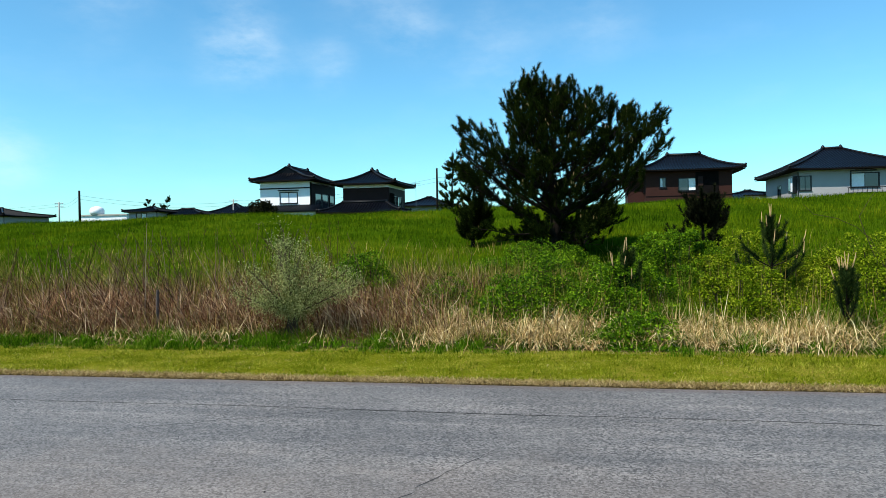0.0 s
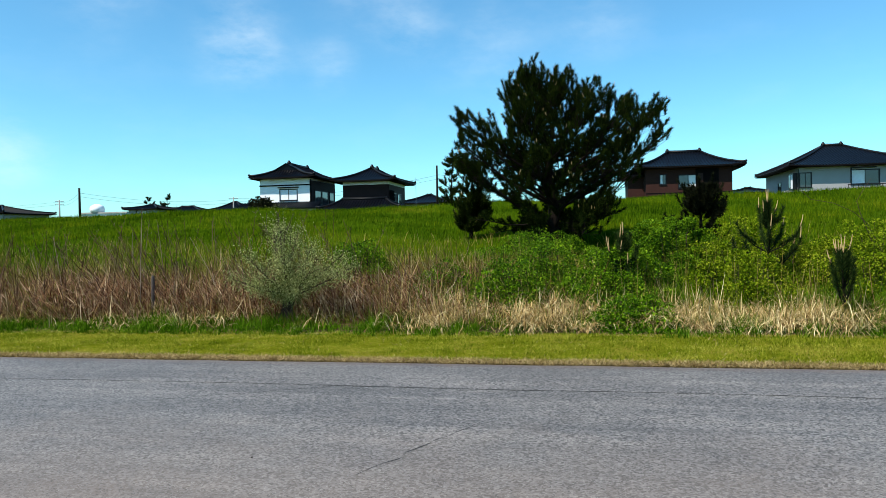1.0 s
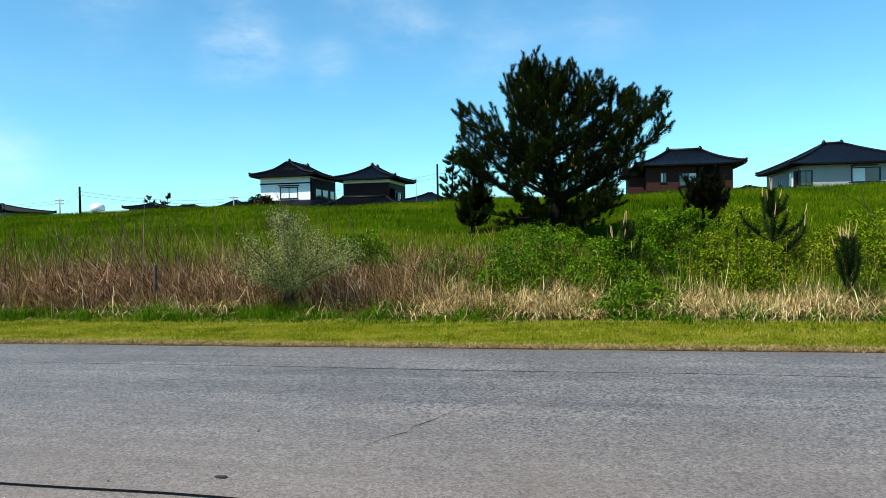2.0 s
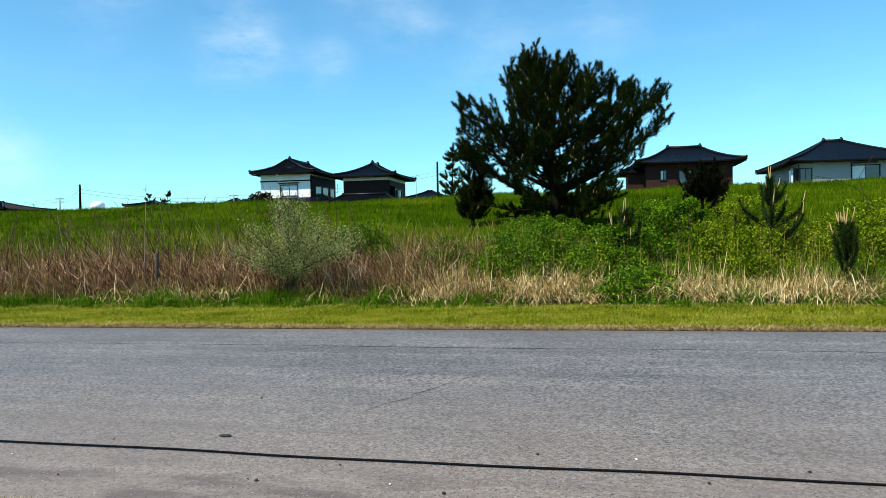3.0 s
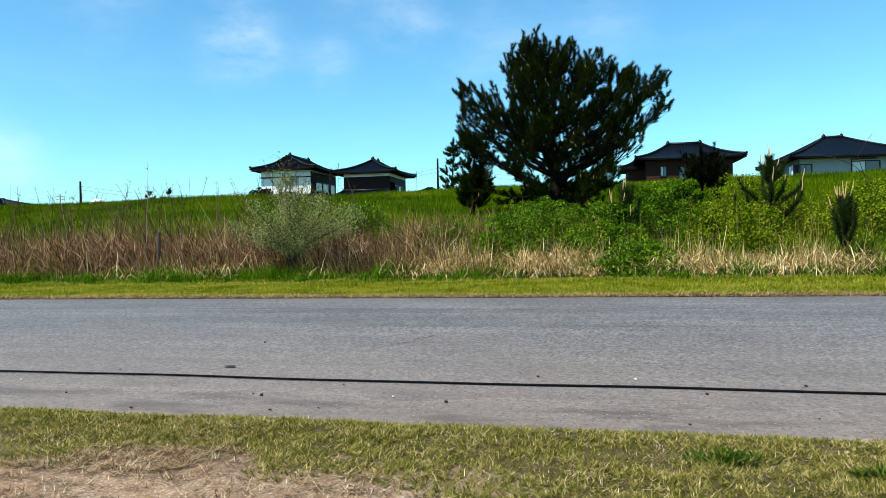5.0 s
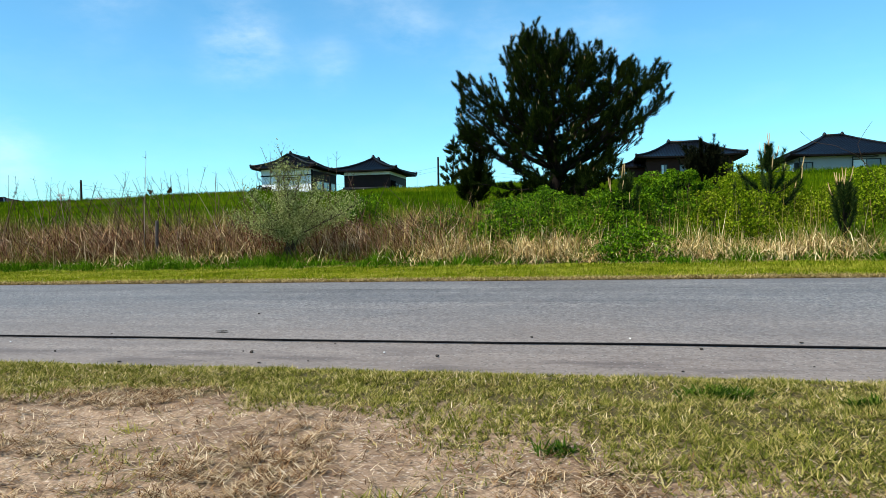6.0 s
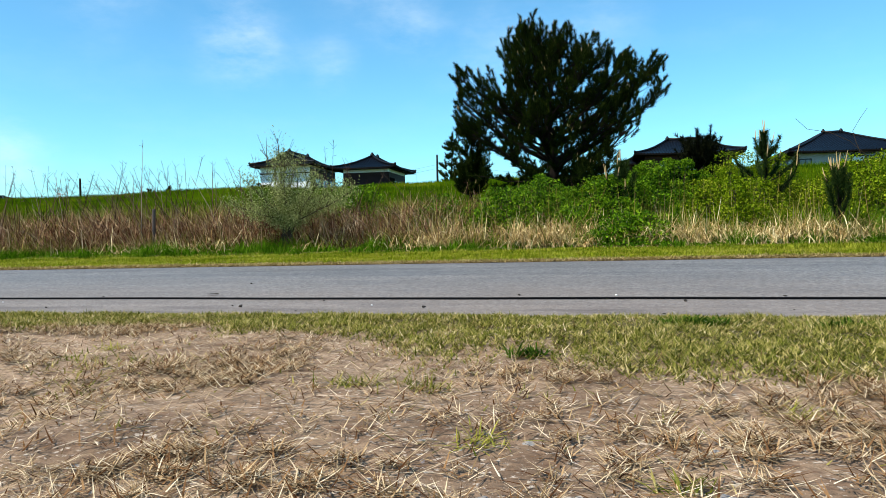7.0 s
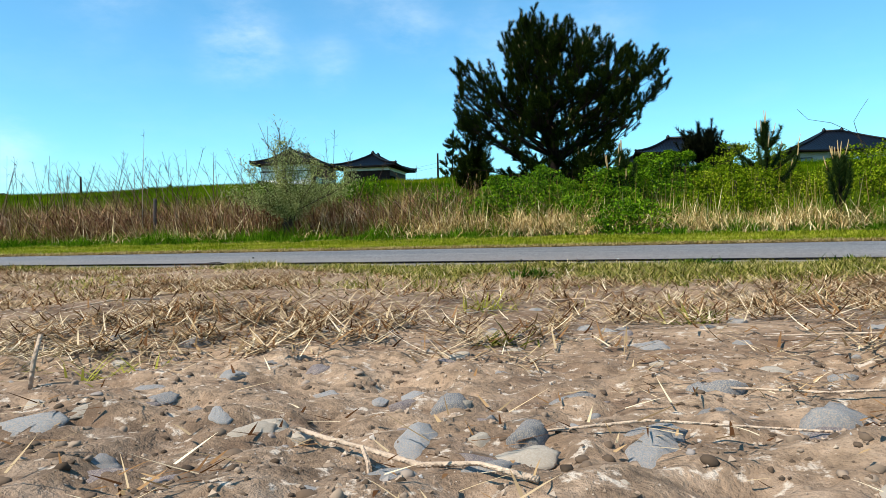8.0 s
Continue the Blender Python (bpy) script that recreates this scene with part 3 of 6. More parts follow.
# ---- houses on the rise ----
def wall_panel(pile, o, ex, n, width, z0, z1, holes, thick=0.16):
    """An upright wall with openings right through it: o is its foot, ex its run, n its outer side."""
    xs = sorted({0.0, width, *[h[0] for h in holes], *[h[1] for h in holes]})
    zs = sorted({z0, z1, *[h[2] for h in holes], *[h[3] for h in holes]})
    o, ex, n = Vector(o), Vector(ex), Vector(n)

    def at(x, z, d):
        q = o + ex * x - n * d
        return (q.x, q.y, z)

    for x0, x1 in zip(xs, xs[1:]):
        for a, b in zip(zs, zs[1:]):
            mx, mz = (x0 + x1) / 2, (a + b) / 2
            if any(h[0] < mx < h[1] and h[2] < mz < h[3] for h in holes):
                continue
            for d in (0, thick):
                pile.add([at(x0, a, d), at(x1, a, d), at(x1, b, d), at(x0, b, d)], [0, 1, 2, 3], [4])
    for x0, x1, a, b in holes:
        for q, r in (((x0, a), (x1, a)), ((x1, a), (x1, b)), ((x1, b), (x0, b)), ((x0, b), (x0, a))):
            pile.add([at(*q, 0), at(*r, 0), at(*r, thick), at(*q, thick)], [0, 1, 2, 3], [4])


def window(parent, o, ex, n, x0, x1, a, b, curtain="", sash=SASH, panes=2):
    """A sliding sash window in its opening, its panes and what hangs behind them."""
    o, ex, n = Vector(o), Vector(ex), Vector(n)
    rot = Matrix((ex, -n, Vector((0, 0, 1)))).transposed().to_4x4()
    m = Matrix.Translation(o + ex * x0) @ rot
    f = Pile()
    wd = x1 - x0
    for bx in ((-0.06, 0.03, a - 0.06, b + 0.06), (wd - 0.03, wd + 0.06, a - 0.06, b + 0.06), (0.03, wd - 0.03, a - 0.06, a + 0.03), (0.03, wd - 0.03, b - 0.03, b + 0.06)):
        f.box(bx[0], bx[1], -0.035, 0.07, bx[2], bx[3])
    for i in range(1, panes):
        c = wd * i / panes
        f.box(c - 0.025, c + 0.025, 0.0, 0.06, a + 0.03, b - 0.03)
    win = part("window", f, sash, parent, "sliding window in a dark metal frame" if sash is SASH else "", at=m)
    s = Pile()
    s.box(-0.1, wd + 0.1, -0.09, 0.0, a - 0.11, a - 0.062)
    part("sill", s, sash, win)
    for i in range(panes):
        p = Pile()
        p.box(wd * i / panes + 0.03, wd * (i + 1) / panes - 0.03, 0.03 + 0.012 * (i % 2), 0.038 + 0.012 * (i % 2), a + 0.03, b - 0.03)
        white = len(curtain) > i and curtain[i] == "w"
        part("pane", p, CURTAIN if white else GLASS, win, "pane drawn with a white curtain" if white else "")


def hip_roof(parent, a, b, ridge, z, h, along="x", sag=0.11, pitch=0.3, name="roof", finial=0.42):
    """A tiled hip roof: half sides a, b, half ridge, eave height z, rise h. Rows of tiles run down each slope."""
    roof, ribs = Pile(), Pile()
    if along == "y":
        a, b = b, a

    def put(x, y, zz):
        return (x, y, zz) if along == "x" else (-y, x, zz)

    lift = lambda t: h * (t - sag * math.sin(math.pi * t))
    tip = lambda s, t: 0.16 * abs(s) ** 4 * (1 - t) ** 2
    K = 5
    for kind in ("front", "back", "left", "right"):
        wide = a if kind in ("front", "back") else b
        top = ridge if kind in ("front", "back") else 0.0
        sign = -1 if kind in ("front", "left") else 1

        def at(q, t, up=0.0):
            half = wide + (top - wide) * t
            s = q / wide
            zz = z + lift(t) + tip(s, t) + up
            if kind in ("front", "back"):
                return put(q, sign * b * (1 - t), zz)
            return put(sign * (a + (ridge - a) * t), q, zz)

        grid = []
        for j in range(K + 1):
            t = j / K
            half = wide + (top - wide) * t
            grid += [at(half * (2 * i / 8 - 1), t) for i in range(9)]
        loops = []
        for j in range(K):
            for i in range(8):
                loops += [j * 9 + i, j * 9 + i + 1, (j + 1) * 9 + i + 1, (j + 1) * 9 + i]
        roof.add(grid, loops, [4] * (8 * K))
        n = int(2 * wide / pitch)
        for i in range(n):
            q = -wide + (i + 0.5) * 2 * wide / n
            end = 1.0 if abs(q) <= top else (wide - abs(q)) / max(wide - top, 1e-6)
            end = min(1.0, end) * 0.99
            if end < 0.05:
                continue
            m = max(1, round(K * end))
            line = [j / m * end for j in range(m + 1)]
            w = 0.07
            vv, ll = [], []
            for t in line:
                vv += [at(q - w, t, 0.012), at(q, t, 0.085), at(q + w, t, 0.012)]
            for j in range(m):
                for c in range(2):
                    ll += [3 * j + c, 3 * j + c + 1, 3 * j + c + 4, 3 * j + c + 3]
            ribs.add(vv, ll + [0, 1, 2], [4] * (2 * m) + [3])
    body = part(name, roof, ROOF, parent, "dark glazed tile roof")
    part("tiling", ribs, ROOF, body)["kind"] = "stuff"
    # eave board and soffit
    e = Pile()
    c = [(-a, -b), (a, -b), (a, b), (-a, b)]
    for i in range(4):
        (x0, y0), (x1, y1) = c[i], c[(i + 1) % 4]
        mid = [(x0 + (x1 - x0) * t / 8, y0 + (y1 - y0) * t / 8, 0.16 * abs(2 * t / 8 - 1) ** 4) for t in range(9)]
        for q, r in zip(mid, mid[1:]):
            e.add([put(q[0], q[1], z - 0.15 + q[2]), put(r[0], r[1], z - 0.15 + r[2]), put(r[0], r[1], z - 0.004 + r[2]), put(q[0], q[1], z - 0.004 + q[2])], [0, 1, 2, 3], [4])
    e.add([put(-a, -b, z - 0.12), put(a, -b, z - 0.12), put(a, b, z - 0.12), put(-a, b, z - 0.12)], [0, 1, 2, 3], [4])
    part("eave", e, SOFFIT, body)
    # ridges: main one and four hips, ending in upturned tiles
    r = Pile()
    if ridge > 0.05:
        r.tube([put(-ridge - 0.1, 0, z + h + 0.08), put(0, 0, z + h + 0.05), put(ridge + 0.1, 0, z + h + 0.08)], [0.17, 0.16, 0.17], 6)
    for sx in (-1, 1):
        for sy in (-1, 1):
            pts = [put(sx * (a + (ridge - a) * t), sy * b * (1 - t), z + lift(t) + tip(1, t) + 0.05) for t in (0.02, 0.2, 0.4, 0.6, 0.8, 1.0)]
            r.tube(pts, [0.13, 0.12, 0.12, 0.12, 0.12, 0.13], 6)
            q = pts[0]
            r.tube([q, (q[0], q[1], q[2] + 0.12), (q[0], q[1], q[2] + 0.22)], [0.14, 0.13, 0.04], 6)
    part("ridge", r, RIDGE, body, "rounded ridge tiles", smooth=True)
    if finial:
        for sx in ((-1, 1) if ridge > 0.4 else (1,)):
            f = Pile()
            x = sx * ridge if ridge > 0.4 else 0
            f.tube([put(x, 0, z + h - 0.05), put(x, 0, z + h + 0.2), put(x, 0, z + h + finial)], [0.24, 0.22, 0.07], 8)
            part("finial", f, RIDGE, body, "ornamental end tile", smooth=True)
    return body


def lean_roof(parent, x0, x1, y_out, y_in, z_out, z_in, pitch=0.3):
    """A low tiled pent roof along a wall."""
    p, r = Pile(), Pile()
    p.add([(x0, y_out, z_out), (x1, y_out, z_out), (x1, y_in, z_in), (x0, y_in, z_in), (x0, y_out, z_out - 0.14), (x1, y_out, z_out - 0.14), (x1, y_in, z_in - 0.14), (x0, y_in, z_in - 0.14)],
          [0, 1, 2, 3, 7, 6, 5, 4, 0, 4, 5, 1, 1, 5, 6, 2, 2, 6, 7, 3, 3, 7, 4, 0], [4] * 6)
    n = int((x1 - x0) / pitch)
    for i in range(n):
        q = x0 + (i + 0.5) * (x1 - x0) / n
        r.add([(q - 0.07, y_out, z_out + 0.01), (q, y_out, z_out + 0.09), (q + 0.07, y_out, z_out + 0.01), (q - 0.07, y_in, z_in + 0.01), (q, y_in, z_in + 0.09), (q + 0.07, y_in, z_in + 0.01)],
              [0, 1, 4, 3, 1, 2, 5, 4, 0, 2, 1], [4, 4, 3])
    low = part("lower_roof", p, ROOF, parent, "tiled pent roof over the ground floor")
    part("tiling", r, ROOF, low)["kind"] = "stuff"
    return low


def four_walls(house, w, d, z0, z1, mat, front=(), left=(), right=(), label="", name="wall"):
    """Walls round a plan w by d, centred, with windows given as x0, x1, sill, head, curtains."""
    sides = (((-w / 2, -d / 2, 0), (1, 0, 0), (0, -1, 0), w, front), ((w / 2, -d / 2 + 0.161, 0), (0, 1, 0), (1, 0, 0), d - 0.322, right),
             ((w / 2, d / 2, 0), (-1, 0, 0), (0, 1, 0), w, ()), ((-w / 2, d / 2 - 0.161, 0), (0, -1, 0), (-1, 0, 0), d - 0.322, left))
    for o, ex, n, run, wins in sides:
        p = Pile()
        wall_panel(p, o, ex, n, run, z0, z1, [q[:4] for q in wins])
        wall = part(name, p, mat, house, label)
        for q in wins:
            window(wall, o, ex, n, *q)


BASE = 2.9


def house(name, label, x, y, turn=-math.degrees(ANG)):
    h = thing(name, label, "house", (x, y, BASE), turn, "houses on the rise")
    return h


def place_local(x, y, dx, dy):
    return x + dx * CA + dy * SA, y - dx * SA + dy * CA


# white two-storey house with a gabled hip roof
h1 = house("house", "white plaster two-storey house with dark tiled roof", *place_local(-17.1, 76.6, 0, 4.0))
four_walls(h1, 5.9, 7.6, 0, 5.35, WHITE_WALL, front=[(2.35, 4.35, 2.98, 4.15, "ww")], label="white plaster wall")
# dark boards on the right wall, their colour also carrying its shade
q = Pile()
q.box(2.955, 3.0, -3.6, 3.7, 1.6, 5.1)
shade_clad = part("cladding", q, DARK_WALL, h1, "dark board cladding that also paints the side wall's shade")
for y0, y1 in ((-2.6, -0.9), (-0.5, 1.2), (1.9, 3.2)):
    q = Pile()
    q.box(3.0, 3.02, y0, y1, 2.3, 4.0)
    part("pane", q, GLASS, shade_clad)
    q = Pile()
    for bx in ((y0 - 0.08, y0, 2.22, 4.08), (y1, y1 + 0.08, 2.22, 4.08), (y0, y1, 2.22, 2.3), (y0, y1, 4.0, 4.08)):
        q.box(3.0, 3.05, *bx)
    part("window_frame", q, SASH, shade_clad)
t = Pile()
t.box(-3.0, 3.0, -3.87, -3.8, 4.55, 4.68)
t.box(2.9, 3.03, -3.86, -3.72, 2.4, 5.2)
t.box(-0.75, 1.6, -4.05, -3.8, 4.32, 4.42)
part("trim", t, SOFFIT, h1, "dark timber band and window hood")
hip_roof(h1, 3.85, 4.75, 2.6, 5.45, 1.6, along="y", sag=0.16)
gb = Pile()
for sx in (-1, 1):
    gb.add([(0, -3.5, 7.1), (0, -2.4, 7.1), (sx * 1.75, -2.4, 6.22), (sx * 1.95, -3.5, 6.08)], [0, 1, 2, 3] if sx > 0 else [3, 2, 1, 0], [4])
gb.add([(0, -3.3, 7.04), (-1.75, -3.3, 6.1), (1.75, -3.3, 6.1)], [0, 1, 2], [3])
part("gable", gb, ROOF, h1, "small tiled gable")
lean_roof(h1, -5.2, 4.2, -5.6, -3.8, 2.05, 2.75)
p = Pile()
wall_panel(p, (-5.0, -5.2, 0), (1, 0, 0), (0, -1, 0), 9.0, 0, 1.95, [])
part("ground_floor_wall", p, WHITE_WALL, h1)
lean_roof(h1, 2.8, 6.0, -3.6, 3.6, 2.0, 2.75)

# dark timbered house beside it
h2 = house("house", "dark-boarded two-storey house with pyramid tile roof", *place_local(-8.3, 76.0, 0, 4.0))
four_walls(h2, 5.2, 7.0, 0, 4.5, DARK_WALL, right=[(0.5, 1.5, 1.6, 3.6, ".."), (2.0, 3.0, 1.6, 3.6, ".."), (3.6, 5.2, 1.8, 3.6, "..")], label="dark brown boarded wall")
b2 = Pile()
for y0, y1, x0, x1 in ((-3.5, -3.34, -2.6, 2.6), (3.34, 3.5, -2.6, 2.6), (-3.34, 3.34, -2.6, -2.44), (-3.34, 3.34, 2.44, 2.6)):
    b2.box(x0 - 0.004 * (x1 - x0 > 1), x1, y0, y1, 4.5, 4.85)
part("upper_wall", b2, WHITE_WALL, h2, "pale plaster band under the eaves")
hip_roof(h2, 3.7, 4.6, 1.0, 4.95, 1.6, along="y", sag=0.13)
lt = Pile()
for i in range(9):
    lt.box(2.62, 2.68, -3.2 + 0.22 * i, -3.14 + 0.22 * i, 1.2, 3.9)
part("lattice", lt, SOFFIT, h2, "upright timber lattice")
hip_roof(h2, 4.6, 2.2, 2.4, 1.75, 1.1, along="x", name="lower_roof", finial=0).matrix_basis = pose(0.3, -5.0, 0)
p = Pile()
wall_panel(p, (-3.7, -6.6, 0), (1, 0, 0), (0, -1, 0), 8.0, 0, 1.6, [])
part("ground_floor_wall", p, BROWN_WALL, h2)

# brown-sided house
h3 = house("house", "brown-sided two-storey house with dark tiled hip roof", *place_local(26.2, 73.9, 0, 3.9))
four_walls(h3, 8.7, 7.6, 0, 5.55, BROWN_WALL, front=[(1.45, 2.05, 3.85, 4.85, "w"), (3.35, 5.3, 3.45, 4.75, ".w")],
           left=[(2.0, 3.4, 3.2, 4.9, "w."), (4.6, 5.6, 3.6, 4.8, "w")], label="reddish brown siding wall")
t = Pile()
t.box(0.7, 3.0, -3.86, -3.8, 3.0, 5.4)
for zz in (0.9, 2.85):
    t.box(-4.36, 4.36, -3.83, -3.801, zz, zz + 0.09)
part("trim", t, SOFFIT, h3, "dark timber boards")
sh = Pile()
sh.box(0.95, 1.45, -3.95, -3.8, 3.9, 4.9)
part("shutter_box", sh, DARK_WALL, h3)
hip_roof(h3, 5.6, 4.75, 1.7, 5.65, 1.95, along="x", sag=0.12)
lean_roof(h3, 4.37, 6.3, -3.4, 1.0, 2.0, 3.1)
wp = Pile()
wp.box(4.4, 5.9, -3.2, 0.8, 0.0, 1.95)
part("annex", wp, WHITE_WALL, h3, "pale plaster lean-to")
wq = Pile()
wq.box(-6.1, -4.36, -1.5, 3.3, 0.0, 4.9)
part("wing", wq, BROWN_WALL, h3, "brown side wing")
hip_roof(h3, 1.7, 3.1, 1.4, 4.95, 0.9, along="y", name="wing_roof", finial=0).matrix_basis = pose(-5.3, 0.9, 0)

# grey-white house with a stepped front
h4 = house("house", "grey-white plaster house with broad dark tiled roof", *place_local(42.2, 71.4, 0, 6.5))
four_walls(h4, 10.6, 13.0, 0, 5.2, GREY_WALL, front=[(0.15, 1.25, 3.15, 4.6, "..")[:5], (5.0, 7.6, 3.35, 4.75, "w.")],
           left=[(5.2, 6.5, 2.75, 4.1, "..")], label="grey-white plaster wall")
hip_roof(h4, 6.4, 7.5, 0.9, 5.3, 2.75, along="x", sag=0.05)
t = Pile()
t.box(-0.9, 5.2, -7.4, -6.5, 2.55, 2.75)
for i in range(14):
    t.box(-0.85 + 0.44 * i, -0.81 + 0.44 * i, -7.4, -7.35, 2.75, 3.2)
t.box(-0.9, 5.2, -7.42, -7.34, 3.2, 3.28)
t.box(-0.35, -0.27, -6.62, -6.5, 3.2, 5.0)
t.box(-0.35, 2.0, -6.8, -6.5, 4.95, 5.05)
part("balcony", t, SASH, h4, "dark metal balcony rail and awning frame")
t = Pile()
t.tube([(-5.3, -6.56, 5.1), (-5.3, -6.56, 0)], [0.05, 0.05])
part("downpipe", t, SASH, h4)
bay = Pile()
bay.box(-5.75, -5.3, -6.3, -4.7, 2.9, 4.65)
part("bay_window", bay, SASH, h4, "projecting dark-framed bay window")
for y0 in (-6.2, -5.45):
    pn = Pile()
    pn.box(-5.762, -5.752, y0, y0 + 0.62, 3.05, 4.5)
    part("pane", pn, CURTAIN if y0 < -5.6 else GLASS, h4)

# low houses and roofs along the far left of the rise
def small_house(label, x, y, w, d, wall_h, rise, mat, wins=()):
    h = thing("house", label, "house", (x, y, BASE), -math.degrees(ANG), "low houses far off")
    four_walls(h, w, d, 0, wall_h, mat, front=wins)
    hip_roof(h, w / 2 + 0.7, d / 2 + 0.7, max(0.3, (w - d) / 2), wall_h + 0.1, rise, pitch=0.4, finial=0.2)
    return h


small_house("low pale house with a shallow dark hip roof", -62.5, 97.5, 11.0, 8.0, 2.75, 1.15, GREY_WALL)
small_house("low pale house with dark tiled roof", -44.0, 106.5, 4.6, 5.0, 3.5, 0.7, GREY_WALL, [(1.3, 3.0, 2.2, 3.3, ".w")])
small_house("low dark-roofed outbuilding on the rise", -39.5, 109.0, 7.0, 5.0, 3.05, 0.9, DARK_WALL)
small_house("low house with a grey tiled gable end", -34.5, 117.0, 6.0, 6.0, 3.4, 1.6, GREY_WALL)
small_house("low house with grey ribbed tile roof", -1.6, 97.0, 6.2, 6.0, 3.2, 1.2, GREY_WALL)
small_house("pale shed with a dark roof", 38.6, 88.0, 4.0, 4.0, 3.4, 0.6, WHITE_WALL)

# flat white building with a round tank on it
fb = thing("flat_building", "flat-roofed white building far off", "building", (-57.5, 123.0, BASE), -math.degrees(ANG))
q = Pile()
q.box(-4.5, 4.5, -3, 3, 0, 3.7)
part("wall", q, TANK, fb)
q = Pile()
q.box(-4.7, 4.7, -3.2, 3.2, 3.702, 3.95)
part("roof", q, CONCRETE, fb)
tank = thing("water_tank", "round white water tank on a flat roof", "tank", (-59.6, 121.0, BASE + 3.95))
q = Pile()
ring = [(0.95, 0.0), (1.15, 0.15), (1.2, 0.6), (1.08, 1.0), (0.75, 1.3), (0.3, 1.42), (0.02, 1.44)]
q.tube([(0, 0, z) for r, z in ring], [r for r, z in ring], 16)
part("shell", q, TANK, tank, smooth=True)


def utility_pole(x, y, top, arms=1, radius=0.13, label="concrete utility pole with crossarm and insulators", mat=CONCRETE):
    po = thing("utility_pole", label, "utility pole", (x, y, BASE), 12)
    q = Pile()
    h = top - BASE
    q.tube([(0, 0, 0), (0, 0, h * 0.6), (0, 0, h)], [radius * 1.3, radius * 1.1, radius * 0.9], 8)
    part("pole", q, mat, po, smooth=True)
    for i in range(arms):
        z = h - 0.35 - 0.6 * i
        q = Pile()
        q.box(-0.75, 0.75, -0.05, 0.05, z, z + 0.09)
        arm = part("crossarm", q, STEEL, po)
        for x0 in (-0.65, -0.3, 0.3, 0.65):
            q = Pile()
            q.tube([(x0, 0, z + 0.09), (x0, 0, z + 0.18), (x0, 0, z + 0.27)], [0.05, 0.07, 0.03], 6)
            part("insulator", q, TANK, arm)
    return po


utility_pole(-49.1, 95.0, 9.05, 0, 0.14, "weathered dark utility pole standing on the rise", BARK)
utility_pole(-71.1, 130.0, 9.7, 2)
utility_pole(-34.2, 115.0, 8.75, 1, 0.1)
utility_pole(-0.46, 90.0, 10.75, 0, 0.13, "dark weathered utility pole on the rise", BARK)


def wire(a, b, sag):
    q = Pile()
    a, b = Vector(a), Vector(b)
    pts = [a.lerp(b, i / 14) - Vector((0, 0, sag * 4 * (i / 14) * (1 - i / 14))) for i in range(15)]
    q.tube(pts, [0.014] * 15, 4)
    w = new("power_line", q.mesh("power_line", WIRE))
    tagged(w, "thin black overhead power line between poles", "cable", "overhead lines")


for dz in (0.0, -0.5):
    wire((-49.1, 95.0, 8.4 + dz), (-71.1, 130.0, 9.3 + dz), 0.5)
    wire((-49.1, 95.0, 8.4 + dz), (-34.2, 115.0, 8.3 + dz), 0.7)
    wire((-71.1, 130.0, 9.3 + dz), (-140.0, 150.0, 9.0 + dz), 0.8)
    wire((-34.2, 115.0, 8.5 + dz), (-0.46, 90.0, 9.5 + dz), 0.8)
    wire((-0.46, 90.0, 9.6 + dz), (45.0, 105.0, 8.0 + dz), 0.9)

an = thing("roof_antenna", "thin metal television antenna on a house roof", "antenna", (-3.2, 90.0, 2.95), 20)
q = Pile()
q.tube([(0, 0, 0), (0, 0, 6.3)], [0.03, 0.02], 5)
part("mast", q, STEEL, an)
q = Pile()
q.tube([(-0.6, 0, 5.9), (0.6, 0, 5.9)], [0.015, 0.015], 4)
for i in range(7):
    q.tube([(-0.55 + 0.18 * i, -0.25, 5.9), (-0.55 + 0.18 * i, 0.25, 5.9)], [0.01, 0.01], 4)
part("aerial", q, STEEL, an)


# ---- trees ----
def unit(a):
    return a / (np.linalg.norm(a, axis=-1, keepdims=True) + 1e-9)


def shoot(crown, foot, d, length, count, needle, width, spread=0.75, start=0.0):
    """A bottle-brush shoot: needles all round a stem, slanting forward."""
    t = start + (1 - start) * rng.random(count)
    p = np.array(foot)[None] + np.array(d)[None] * (t * length)[:, None]
    r = rng.normal(size=(count, 3))
    r = unit(r - (r @ np.array(d))[:, None] * np.array(d)[None])
    dirs = unit(np.array(d)[None] * (0.95 - 0.35 * (1 - t))[:, None] + r * spread * rng.uniform(0.7, 1.3, (count, 1)))
    crown.needles(p, dirs, needle * rng.uniform(0.75, 1.15, count), width)


